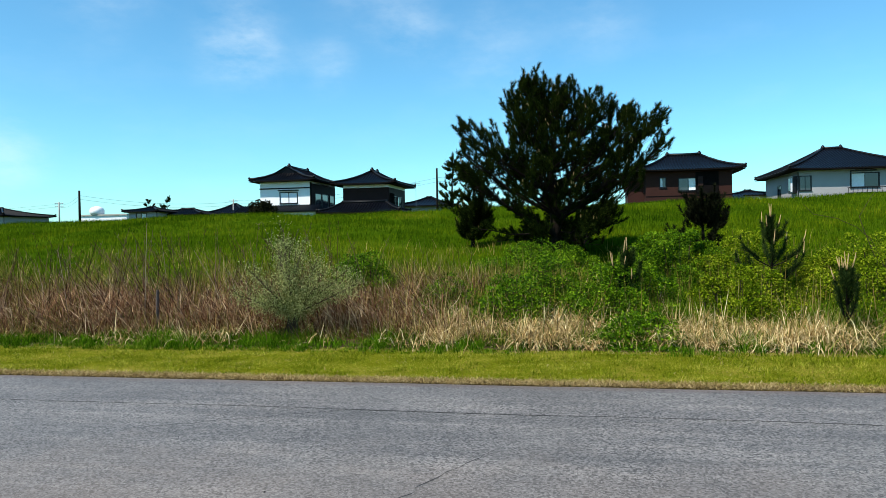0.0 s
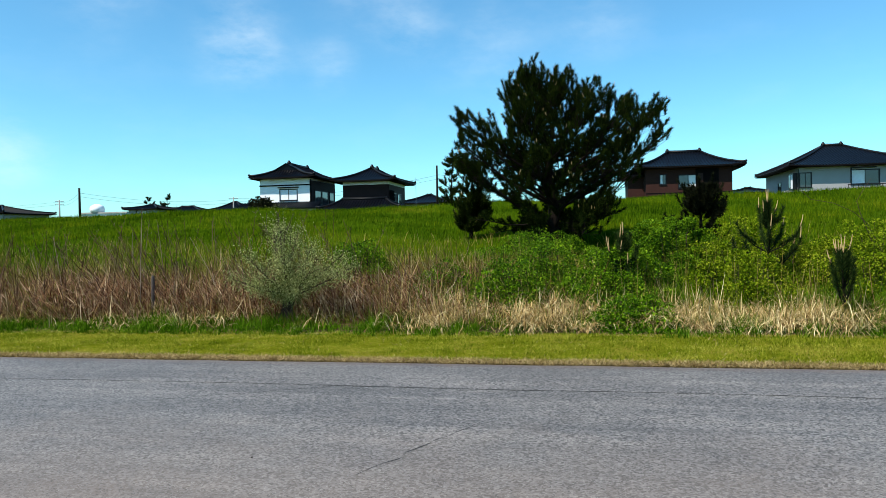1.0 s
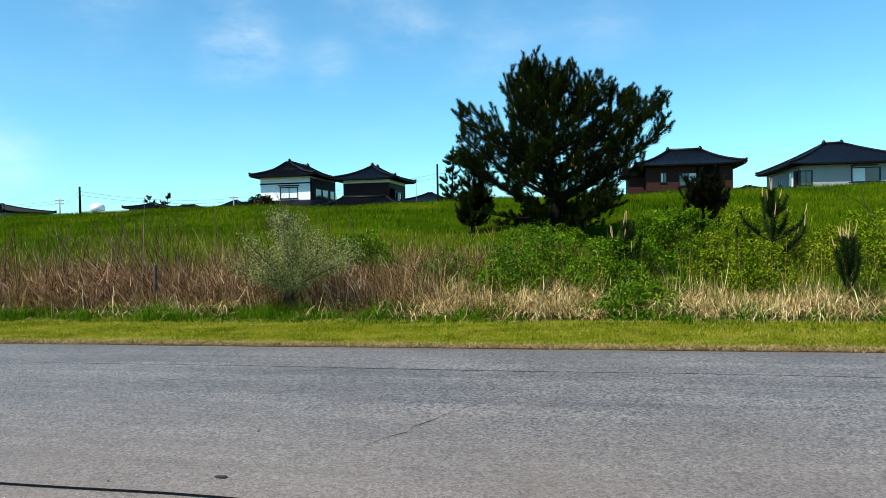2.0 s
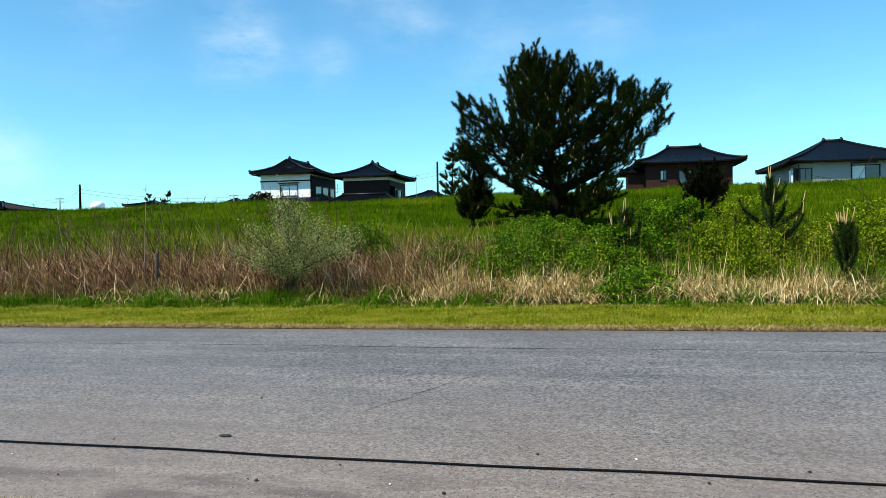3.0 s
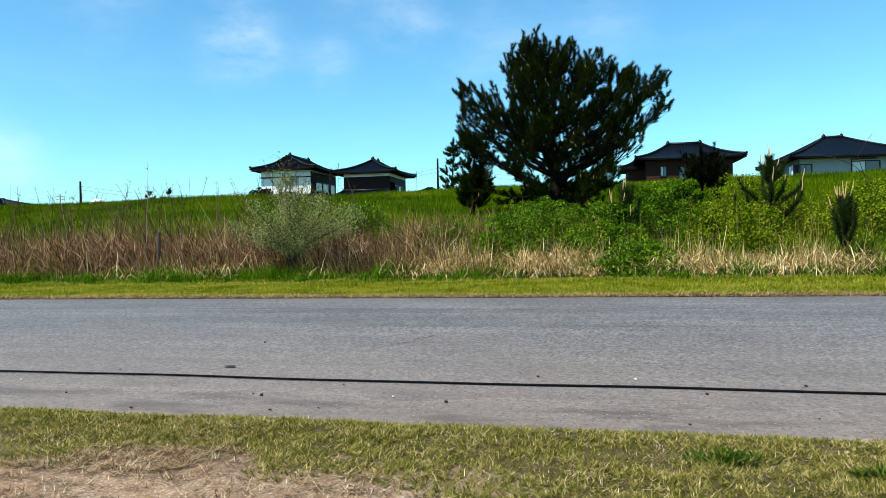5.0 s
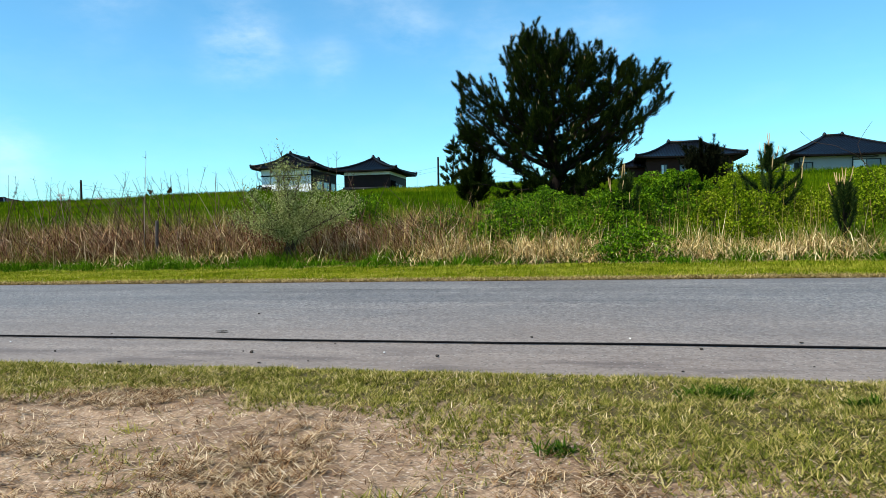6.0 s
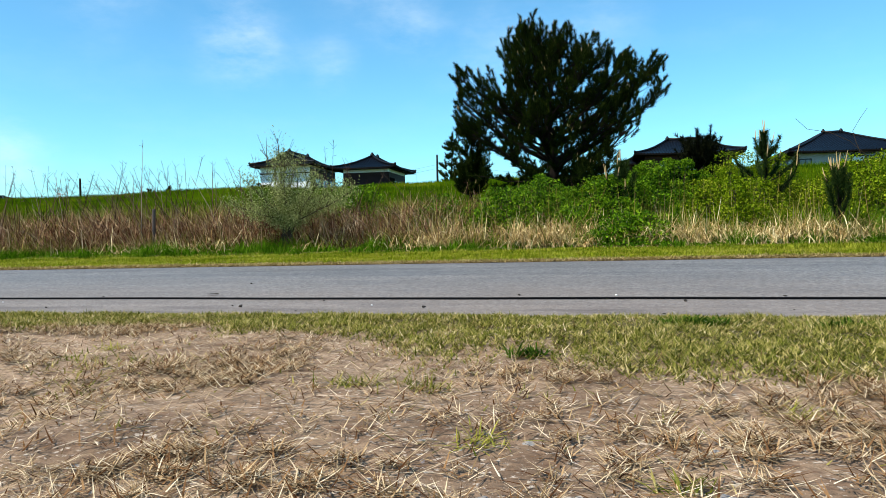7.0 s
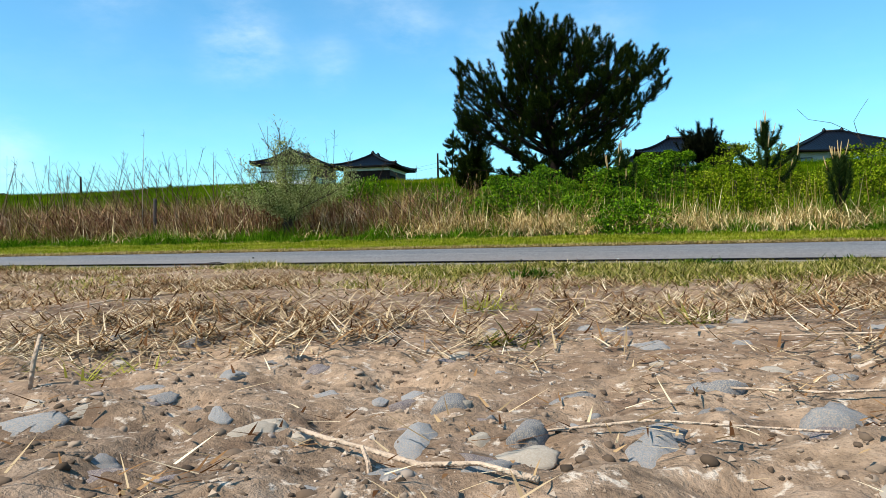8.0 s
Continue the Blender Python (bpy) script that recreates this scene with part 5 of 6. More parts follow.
for args in ((5.0, 15.2, 1.65, 1.2, 1.2, 13500, BRAMBLE, "bright green leafy bramble mound", 71),
             (3.2, 12.6, 1.15, 0.9, 1.05, 8000, BRAMBLE, "leafy green bramble bush at the verge", 72),
             (3.0, 10.75, 0.62, 0.4, 0.5, 3600, BRAMBLE, "low dark green bramble at the verge", 73),
             (2.1, 13.6, 0.7, 0.8, 1.05, 4000, BRAMBLE, "green bush covered with vines", 74),
             (5.2, 12.3, 0.9, 0.8, 1.0, 4200, YELLOWISH, "yellow-green bush among dry grass", 75),
             (6.3, 14.2, 1.3, 1.0, 1.35, 5500, YELLOWISH, "yellow-green bush among young pines", 76),
             (7.6, 12.4, 1.1, 0.9, 1.25, 5200, YELLOWISH, "yellow-green bush at the roadside", 77),
             (8.9, 14.5, 1.5, 1.1, 1.1, 5000, YELLOWISH, "yellow-green bush up on the slope", 78),
             (1.25, 12.2, 0.65, 0.6, 0.95, 3000, BRAMBLE, "green leafy weeds at the verge", 79),
             (-1.75, 16.0, 0.7, 0.6, 0.95, 2600, BRAMBLE, "green vine climbing over weeds", 80),
             (0.15, 13.4, 0.6, 0.5, 0.75, 2200, BRAMBLE, "green vine climbing over weeds", 81),
             (6.0, 17.8, 1.6, 1.0, 0.6, 4000, BRAMBLE, "bright green bramble mound up the slope", 82),
             (2.6, 18.6, 1.6, 0.9, 0.8, 4000, BRAMBLE, "shaded brambles below a pine", 83)):
    thicket(*args)

# ---- grasses ----
rng = np.random.default_rng(900)
TAU = 2 * math.pi


def tufted(u, v, pull=0.7, cell=0.3):
    """Draws feet together into tufts."""
    cu, cv = np.floor(u / cell), np.floor(v / cell)
    ru, rv = LATT[cu.astype(int) % 256, cv.astype(int) % 256], LATT[cv.astype(int) % 256, (cu.astype(int) + 71) % 256]
    k = pull * rng.random(len(u))
    return u + ((cu + ru) * cell - u) * k, v + ((cv + rv) * cell - v) * k


# long grass up the slope to the brow
g_slope = Pile()
u, v = sow(235000, -36, 36, 15.5, 44, lambda u, v: np.clip((v - 14.5) / 5, 0.15, 1))
g_slope.ribbons(on_ground(u, v, -0.02), rng.uniform(0, TAU, len(u)), rng.uniform(0.0, 0.35, len(u)), rng.uniform(0.1, 0.27, len(u)) * (0.55 + 0.8 * wave(u, v, 1.6)), rng.uniform(0.014, 0.03, len(u)), 1, 0.35)
stuff("slope_grass", g_slope, GREEN, "long bright green grass up the slope", "grass")

# rough mixed growth at the foot of the slope
g_rough = Pile()
u, v = sow(56000, -16, 14, 10.9, 17.5, lambda u, v: np.where((u < -2) & (v < 15), 0.6, 1.0))
u, v = tufted(u, v, 0.6, 0.35)
g_rough.ribbons(on_ground(u, v, -0.02), rng.uniform(0, TAU, len(u)), rng.uniform(0.0, 1.0, len(u)), rng.uniform(0.22, 0.6, len(u)) * (0.5 + wave(u, v, 1.2)), rng.uniform(0.006, 0.014, len(u)), 2, rng.uniform(0.3, 1.6, len(u)))
stuff("rough_grass", g_rough, OLIVE, "rough green and yellow grass below the slope", "grass")

# dry brown stalks
g_reed = Pile()
u, v = sow(60000, -16, 1.5, 11.2, 16.8, lambda u, v: np.clip((0.3 - u) / 2.5, 0.1, 1) * np.clip((16.8 - v) / 4.0, 0, 1) * np.clip(wave(u, v, 0.9) * 1.6, 0.1, 1))
u, v = tufted(u, v, 0.45, 0.3)
g_reed.ribbons(on_ground(u, v, -0.02), np.where(rng.random(len(u)) < 0.6, rng.normal(3.14, 0.7, len(u)), rng.uniform(0, TAU, len(u))), rng.uniform(0.15, 1.35, len(u)), rng.uniform(0.35, 0.95, len(u)) * (0.55 + 0.6 * wave(u, v, 1.2)), rng.uniform(0.006, 0.014, len(u)), 2, rng.uniform(-0.3, 0.9, len(u)))
u, v = sow(22000, -14, 0.5, 11.2, 14.5, lambda u, v: np.clip((0.3 - u) / 2.5, 0.1, 1) * np.clip((14.5 - v) / 1.5, 0, 1) * np.clip(wave(u + 17, v, 0.8) * 2.4 - 0.5, 0.05, 1))
feet = on_ground(u, v)
feet[:, 2] += 0.55 * rng.random(len(u)) ** 1.3
g_reed.ribbons(feet, np.where(rng.random(len(u)) < 0.7, rng.normal(3.14, 0.6, len(u)), rng.normal(0.0, 0.6, len(u))), rng.uniform(0.7, 1.6, len(u)), rng.uniform(0.2, 0.6, len(u)), rng.uniform(0.006, 0.012, len(u)), 2, rng.uniform(-0.8, 0.7, len(u)))
stuff("dry_stalks", g_reed, REED, "dense reddish brown dead stalks", "dry weeds")

g_tall = Pile()
rr = random.Random(77)
for k in range(330):
    u0, v0 = rr.uniform(-12.5, -1.4 if k > 170 else -4.2), rr.uniform(11.5, 15.5)
    x0, y0 = xy(u0, v0)
    z0 = float(ground(u0, v0))
    h = rr.uniform(0.45, 0.95) if k > 170 else (rr.uniform(1.2, 1.75) if k > 9 else rr.uniform(1.7, 2.1))
    ln = rr.uniform(-1.5, 0.5) if k > 170 else rr.uniform(-0.9, 0.5)
    b = Vector((x0 + ln * h * 0.75, y0 + rr.uniform(-0.2, 0.2), z0 + h * (1 - 0.25 * abs(ln))))
    a = Vector((x0, y0, z0 - 0.05))
    g_tall.tube([a, a.lerp(b, 0.5) + Vector((-0.06 * ln, 0, 0.05)), b], [0.007, 0.0055, 0.003], 3)
    for j in range(rr.randint(3, 8)):
        c = a.lerp(b, rr.uniform(0.72, 1.0))
        e = c + Vector((rr.uniform(-0.09, 0.09), rr.uniform(-0.06, 0.06), rr.uniform(0.02, 0.11)))
        g_tall.tube([c, e], [0.003, 0.0015], 3)
stuff("tall_stalks", g_tall, DARK_STALK, "tall leaning dead weed stalks with dry seed heads", "dry weeds")

# thin yellow stems mixed into the grass behind the stalks
g_mix = Pile()
u, v = sow(40000, -22, 12, 13.0, 24, lambda u, v: np.where(u < -1, 1.0, 0.25) * np.clip((24 - v) / 9, 0, 1) * np.clip(wave(u, v, 1.4) * 2 - 0.4, 0, 1))
g_mix.ribbons(on_ground(u, v, -0.02), rng.uniform(0, TAU, len(u)), rng.uniform(0.0, 0.8, len(u)), rng.uniform(0.25, 0.65, len(u)), rng.uniform(0.008, 0.015, len(u)), 2, rng.uniform(-0.2, 1.0, len(u)))
stuff("yellow_stems", g_mix, YELLOW_STEM, "thin yellowing stems mixed into green grass", "grass")

# bleached grass along the verge
g_straw = Pile()
u, v = sow(64000, -12, 10, 10.75, 12.3, lambda u, v: np.where(u > -3.4, 1.0, 0.1) * np.clip(wave(u, v, 0.75) * 3.8 - 1.4, 0.03, 1) * np.clip(wave(u + 20, v, 1.7) * 3 - 0.4, 0.4, 1))
u, v = tufted(u, v, 0.6, 0.38)
mound = np.clip(wave(u + 3, v, 0.8) * 1.8 - 0.4, 0, 1)
feet = on_ground(u, v, -0.01)
feet[:, 2] += 0.22 * mound * rng.random(len(u)) ** 1.3
g_straw.ribbons(feet, rng.uniform(0, TAU, len(u)), rng.uniform(0.2, 1.3, len(u)), rng.uniform(0.22, 0.68, len(u)) * (0.5 + 0.8 * wave(u, v, 0.9)), rng.uniform(0.006, 0.014, len(u)), 3, np.where(rng.random(len(u)) < 0.85, rng.uniform(1.3, 2.8, len(u)), rng.uniform(-0.4, 0.7, len(u))))
stuff("straw_tufts", g_straw, STRAW, "bleached drooping tufts of dead grass", "dry grass")

# upright dry stems between the bushes
g_stem = Pile()
u, v = sow(2200, -3.5, 9, 11.4, 15.5, lambda u, v: np.clip(wave(u, v + 30, 1.1) * 2 - 0.6, 0, 1))
g_stem.ribbons(on_ground(u, v, -0.02), rng.uniform(0, TAU, len(u)), rng.uniform(0.0, 0.18, len(u)), rng.uniform(0.5, 1.1, len(u)), rng.uniform(0.006, 0.011, len(u)), 2, 0.2)
stuff("dry_stems", g_stem, YELLOW_STEM, "upright straw-coloured dead stems", "dry weeds")

# tall fresh grass among the bushes
g_fresh = Pile()
u, v = sow(16000, -3.0, 10, 11.9, 15.0, lambda u, v: np.clip(wave(u + 12, v, 1.1) * 2.4 - 0.7, 0, 1))
u, v = tufted(u, v, 0.7, 0.3)
g_fresh.ribbons(on_ground(u, v, -0.02), rng.uniform(0, TAU, len(u)), rng.uniform(0.0, 0.45, len(u)), rng.uniform(0.25, 0.65, len(u)), rng.uniform(0.008, 0.016, len(u)), 3, rng.uniform(0.4, 1.5, len(u)))
stuff("tall_grass", g_fresh, LUSH, "tall fresh green grass among bushes", "grass")

# lush band at the back of the mown verge
g_lush = Pile()
u, v = sow(40000, -14, 10, 10.4, 11.4, lambda u, v: np.where(u < -0.9, 1.0, np.clip(wave(u, v, 0.8) * 2.6 - 0.6, 0.12, 1)))
u, v = tufted(u, v, 0.6, 0.25)
g_lush.ribbons(on_ground(u, v, -0.01), rng.uniform(0, TAU, len(u)), rng.uniform(0.0, 0.7, len(u)), rng.uniform(0.08, 0.3, len(u)) * (0.2 + 1.2 * wave(u, v, 0.45) ** 1.5), rng.uniform(0.006, 0.014, len(u)), 2, rng.uniform(0.4, 1.8, len(u)))
stuff("lush_grass", g_lush, LUSH, "fresh green long grass edging the verge", "grass")

# mown verge
g_lawn = Pile()
u, v = sow(210000, -14, 12, 8.8, 10.7, lambda u, v: np.clip((v - 8.92 - 0.16 * wave(u, v, 0.3)) / 0.12, 0.03, 1))
g_lawn.ribbons(on_ground(u, v, -0.006), rng.uniform(0, TAU, len(u)), rng.uniform(0.3, 1.25, len(u)), rng.uniform(0.022, 0.06, len(u)) * (0.4 + 1.1 * wave(u, v, 0.25)), rng.uniform(0.006, 0.013, len(u)), 1, 0.4)
stuff("mown_grass", g_lawn, LAWN, "short mown yellow-green verge grass", "grass")
g_edge = Pile()
u, v = sow(90000, -14, 12, 8.8, 10.75, lambda u, v: np.where(v < 9.08, 1.0, np.where(v > 10.45, 0.9, 0.05)) * np.clip(wave(u, v, 0.4) * 2 - 0.3, 0.1, 1))
g_edge.ribbons(on_ground(u, v, -0.004), rng.uniform(0, TAU, len(u)), rng.uniform(0.8, 1.45, len(u)), rng.uniform(0.03, 0.09, len(u)), rng.uniform(0.004, 0.008, len(u)), 2, 0.2)
u, v = sow(70000, -11, 9, 8.76, 9.12, lambda u, v: np.clip(1.15 - np.abs(v - 8.92 - 0.06 * wave(u, v, 0.4)) / 0.16, 0, 1))
g_edge.ribbons(on_ground(u, v, 0.004), rng.uniform(0, TAU, len(u)), rng.uniform(0.7, 1.45, len(u)), rng.uniform(0.03, 0.08, len(u)), rng.uniform(0.005, 0.01, len(u)), 1, 0.3)
stuff("dead_edge_grass", g_edge, DEAD_EDGE, "dead straw along the edges of the mown verge", "dry grass")


# near roadside: green strip by the asphalt, straw and bare earth nearer
def strip(u, v):
    inner = np.interp(u, [-1.6, -1.4, -0.75, -0.3, 0.1, 0.5, 1.0], [2.15, 2.22, 2.36, 2.1, 1.8, 1.62, 1.5]) + (wave(u, v, 0.3) - 0.5) * 0.5
    return np.clip((v - inner) / 0.2, 0, 1) * np.clip((3.06 + (wave(u, 3, 0.5) - 0.5) * 0.08 - v) / 0.06, 0, 1)


g_near = Pile()
u, v = sow(430000, -2.9, 2.9, 1.2, 3.08, lambda u, v: strip(u, v) * np.clip(wave(u, v, 0.11) * 2.2 - 0.05, 0.15, 1) + 0.006 + 0.1 * np.clip(wave(u, v, 0.22) * 3 - 1.8, 0, 1), 0.7, 0.3)
u, v = tufted(u, v, 0.45, 0.05)
g_near.ribbons(on_ground(u, v, 0.008 * rng.random(len(u)) ** 2), rng.uniform(0, TAU, len(u)), rng.uniform(0.85, 1.5, len(u)), rng.uniform(0.012, 0.033, len(u)) * (0.5 + 0.8 * wave(u + 5, v, 0.12)), rng.uniform(0.002, 0.0038, len(u)), 2, rng.uniform(-0.5, 0.2, len(u)))
stuff("roadside_grass", g_near, NEAR_GREEN, "short patchy grass at the road edge", "grass")


def littered(u, v, bare=0.03):
    patch = np.clip(wave(u, v, 0.34) * 4.2 - 1.75, 0, 1) * np.clip(wave(u + 4, v, 0.10) * 2.4 - 0.4, 0.05, 1)
    soft = np.clip((v - 0.62 - 0.35 * wave(u, v + 7, 0.3)) / 0.4, bare, 1)
    return np.clip(0.8 * patch + 0.05 + 0.3 * np.clip((1.75 - v) / 0.4, 0.35, 1) * np.clip(wave(u + 30, v, 0.2) * 2.2 - 0.5, 0, 1), 0, 1) * soft * (1 - 0.88 * strip(u, v))


def lay(n, v0, v1, mat, name, label, long, wide, flat_share, bare=0.03, rise=0.5):
    """Dead blades lying about on the earth."""
    q = Pile()
    u, v = sow(n, -2.9, 2.9, v0, v1, lambda a, b: littered(a, b, bare), 0.7, 0.25)
    u, v = tufted(u, v, 0.65, 0.085)
    m = len(u)
    flat = rng.random(m) < flat_share
    q.ribbons(on_ground(u, v, 0.003 + 0.006 * rng.random(m) ** 2), rng.uniform(0, TAU, m), np.where(flat, rng.uniform(1.15, 1.5, m), rng.uniform(1.0, 1.4, m)),
              long * rng.uniform(0.3, 1.0, m), wide * rng.uniform(0.4, 1.0, m), 3, np.where(flat, rng.uniform(-rise, 0.25, m), rng.uniform(0.0, 0.8, m)))
    stuff(name, q, mat, label, "dry grass")


lay(330000, 0.85, 3.0, MAT, "straw_litter", "matted dead grass lying on bare earth", 0.05, 0.0022, 0.88, rise=0.3)
lay(24000, 0.42, 1.1, MAT, "straw_litter", "scattered dead grass on stony earth", 0.028, 0.0017, 0.995, 0.5, 0.1)
lay(190000, 0.9, 2.7, THATCH, "dark_thatch", "dark rotting thatch on bare earth", 0.045, 0.003, 0.8)
lay(26000, 0.42, 1.15, THATCH, "dark_thatch", "dark rotting thatch among stones", 0.018, 0.002, 0.995, 0.6, 0.1)


# ---- small things near the camera ----
def weed(x, y, r, n, mat, label, seed, wide=1.0, low=0.0, tall=1.0):
    global rng
    rng = np.random.default_rng(seed)
    u, v = uv(x, y)
    w = thing("weed", label, "weed", (x, y, float(ground(u, v))), group="weeds by the road")
    q = Pile()
    a = rng.uniform(0, TAU, n)
    o = np.stack([rng.normal(0, r * 0.45, n), rng.normal(0, r * 0.3, n), np.zeros(n)], 1)
    q.ribbons(o, a, rng.uniform(0.5 + low, 1.5, n), rng.uniform(0.02, 0.045, n) * tall, rng.uniform(0.003, 0.007, n) * wide * (1.0 if mat is WEED else 0.45), 3, rng.uniform(0.2, 0.9, n))
    part("leaves", q, mat, w)


for args in ((0.94, 2.48, 0.11, 900, WEED, "dark green leafy weed at the road edge", 301, 1.5, 0.0, 1.2), (0.36, 1.92, 0.06, 150, WEED, "green weed tuft in dead grass", 302),
             (1.3, 2.28, 0.08, 300, WEED, "dark green weed at the road edge", 303, 1.4, 0.0, 1.3), (0.92, 1.98, 0.05, 70, WEED_YELLOW, "yellow-green weed tuft in dead grass", 304),
             (-0.73, 2.17, 0.05, 80, WEED_YELLOW, "yellow-green weed tuft in dead grass", 305), (0.0, 1.62, 0.09, 160, NEAR_GREEN, "tuft of grass on bare earth", 306),
             (0.12, 1.6, 0.06, 120, NEAR_GREEN, "tuft of grass on bare earth", 307), (0.2, 1.25, 0.06, 80, WEED_YELLOW, "yellowing tuft on bare earth", 308),
             (-0.42, 0.93, 0.04, 60, NEAR_GREEN, "pale green tuft on stony earth", 309), (0.42, 1.05, 0.04, 50, NEAR_GREEN, "small green weed on stony earth", 310),
             (0.2, 0.95, 0.03, 40, NEAR_GREEN, "small tuft on stony earth", 311), (0.95, 1.2, 0.06, 90, NEAR_GREEN, "tuft of grass on bare earth", 312),
             (0.7, 1.35, 0.05, 80, WEED_YELLOW, "yellowing tuft on bare earth", 313), (-0.75, 1.55, 0.06, 90, NEAR_GREEN, "tuft of grass on bare earth", 314)):
    weed(*args)
weed(-0.22, 0.98, 0.16, 700, MAT, "matted tuft of dead grass on stony earth", 320, 0.35, 0.5)
weed(-0.24, 0.95, 0.14, 300, NEAR_GREEN, "green blades in a matted dead tuft", 321, 0.4, 0.4)
weed(-0.33, 1.15, 0.14, 420, MAT, "matted tuft of dead grass on stony earth", 322, 0.4, 0.5)
weed(-0.12, 0.86, 0.05, 60, WEED_YELLOW, "pale yellow-green tuft among stones", 323)


def rock_mesh(seed, flat):
    bm = bmesh.new()
    bmesh.ops.create_icosphere(bm, subdivisions=3, radius=0.5)
    r = random.Random(seed)
    off = Vector((r.uniform(0, 50), r.uniform(0, 50), r.uniform(0, 50)))
    cuts = [(Vector((r.gauss(0, 1), r.gauss(0, 1), r.gauss(0, 1))).normalized(), r.uniform(0.26, 0.38)) for _ in range(16)]
    for vert in bm.verts:
        c = vert.co
        for n, d in cuts:
            over = c.dot(n) - d
            if over > 0:
                c -= n * over * 0.97
        c *= 1 + 0.2 * noise.noise(c * 3 + off) + 0.13 * noise.noise(c * 8 + off) + 0.07 * noise.noise(c * 17 + off)
        c.z *= flat
    me = bpy.data.meshes.new("stone")
    bm.to_mesh(me)
    bm.free()
    for f in me.polygons:
        f.use_smooth = True
    return me


ROCKS = {(mt.name, i): rock_mesh(10 + i, f) for mt in (STONE, STONE_TAN, STONE_PURPLE) for i, f in enumerate((0.75, 0.5, 0.4, 0.62))}
for (nm, i), me in ROCKS.items():
    me.materials.append(bpy.data.materials[nm])


def stone(x, y, size, mt, i, turn, sink=0.3, tall=1.0, label=""):
    u, v = uv(x, y)
    ob = new("stone", ROCKS[(mt.name, i)])
    rim = min(float(ground(u + a * size * 0.42, v + b * size * 0.34)) for a, b in ((1, 0), (-1, 0), (0, 1), (0, -1)))
    foot = 0.66 * float(ground(u, v)) + 0.34 * rim
    ob.matrix_world = pose(x, y, foot + size * (0.22 - sink * 0.4) * tall, 0, 0, turn) @ Matrix.Diagonal((size, size * 0.72, size * tall, 1))
    names = {STONE.name: "angular grey stone half sunk in earth", STONE_TAN.name: "dusty tan stone half sunk in earth", STONE_PURPLE.name: "purplish grey stone half sunk in earth"}
    tagged(ob, label or names[mt.name], "stone", "stones in the bare earth")
    return ob


for x, y, size, mt, i, turn, tall in (
        (0.186, 0.622, 0.026, STONE, 0, 20, 1.7), (0.164, 0.626, 0.014, STONE_TAN, 0, 0, 1.2), (0.18, 0.6, 0.03, STONE_TAN, 2, 10, 0.7),
        (0.165, 0.57, 0.028, STONE, 3, 40, 0.9), (0.24, 0.626, 0.034, STONE, 2, 5, 0.8), (0.235, 0.604, 0.04, STONE, 2, 60, 0.6),
        (0.281, 0.653, 0.024, STONE, 1, 50, 0.9), (0.221, 0.705, 0.025, STONE, 2, 15, 0.9), (0.126, 0.563, 0.027, STONE, 1, 35, 0.9),
        (0.133, 0.626, 0.036, STONE, 2, 80, 0.8), (-0.033, 0.734, 0.026, STONE, 1, 20, 0.8), (0.01, 0.59, 0.032, STONE_PURPLE, 1, 15, 0.9),
        (0.05, 0.647, 0.028, STONE_TAN, 2, 30, 0.7), (-0.062, 0.66, 0.04, STONE, 2, 0, 0.7), (0.365, 0.792, 0.045, STONE_TAN, 2, 10, 0.7)):
    stone(x, y, size * 1.2, mt, i, turn, 0.66, 0.35 + 0.75 * tall)
rr = random.Random(5)
for k in range(46):
    x, y = rr.uniform(-0.45, 0.8), 0.54 + 0.5 * rr.random()
    if abs(x - 0.14) < 0.68 * (y - 0.3) + 0.1:
        stone(x, y, rr.uniform(0.025, 0.06), rr.choice((STONE, STONE, STONE_TAN, STONE_PURPLE)), rr.randrange(4), rr.uniform(0, 180), 0.8, rr.uniform(0.75, 1.1))
for k in range(210):
    x, y = rr.uniform(-0.6, 0.95), 0.5 + 0.8 * rr.random() ** 1.4
    if abs(x - 0.14) > 0.7 * y + 0.05 or y < 0.5:
        continue
    stone(x, y, rr.uniform(0.007, 0.03), rr.choice((STONE, STONE, STONE_TAN, STONE_PURPLE)), rr.randrange(4), rr.uniform(0, 180), 0.72, rr.uniform(0.6, 1.0))

# loose fine gravel and crumbs of earth
rng = np.random.default_rng(77)
gr = Pile()
u, v = sow(60000, -1.2, 1.2, 0.42, 1.5, lambda u, v: np.clip(1.5 - v, 0.05, 1) * np.clip(wave(u, v, 0.12) * 2 - 0.3, 0, 1), 0.75, 0.25)
size = 0.0005 + 0.0017 * rng.random(len(u)) ** 3
pts = on_ground(u, v)
pts[:, 2] += size * 0.1
gr.crumbs(pts, size)
stuff("fine_gravel", gr, CRUMB, "fine gravel and earth crumbs", "gravel")
cd = Pile()
u, v = sow(11000, -0.8, 0.8, 0.45, 1.1, lambda u, v: np.clip(1.35 - v, 0.05, 1) * np.clip(wave(u + 8, v, 0.09) * 2.4 - 0.4, 0, 1), 0.72, 0.1)
size = 0.001 + 0.003 * rng.random(len(u)) ** 3
pts = on_ground(u, v)
pts[:, 2] -= size * 0.1
cd.lumps(pts, size)
tagged(new("earth_clods", cd.mesh("earth_clods", CLODS, True)), "crumbly brown clods of earth and grit", "earth", kind="stuff")


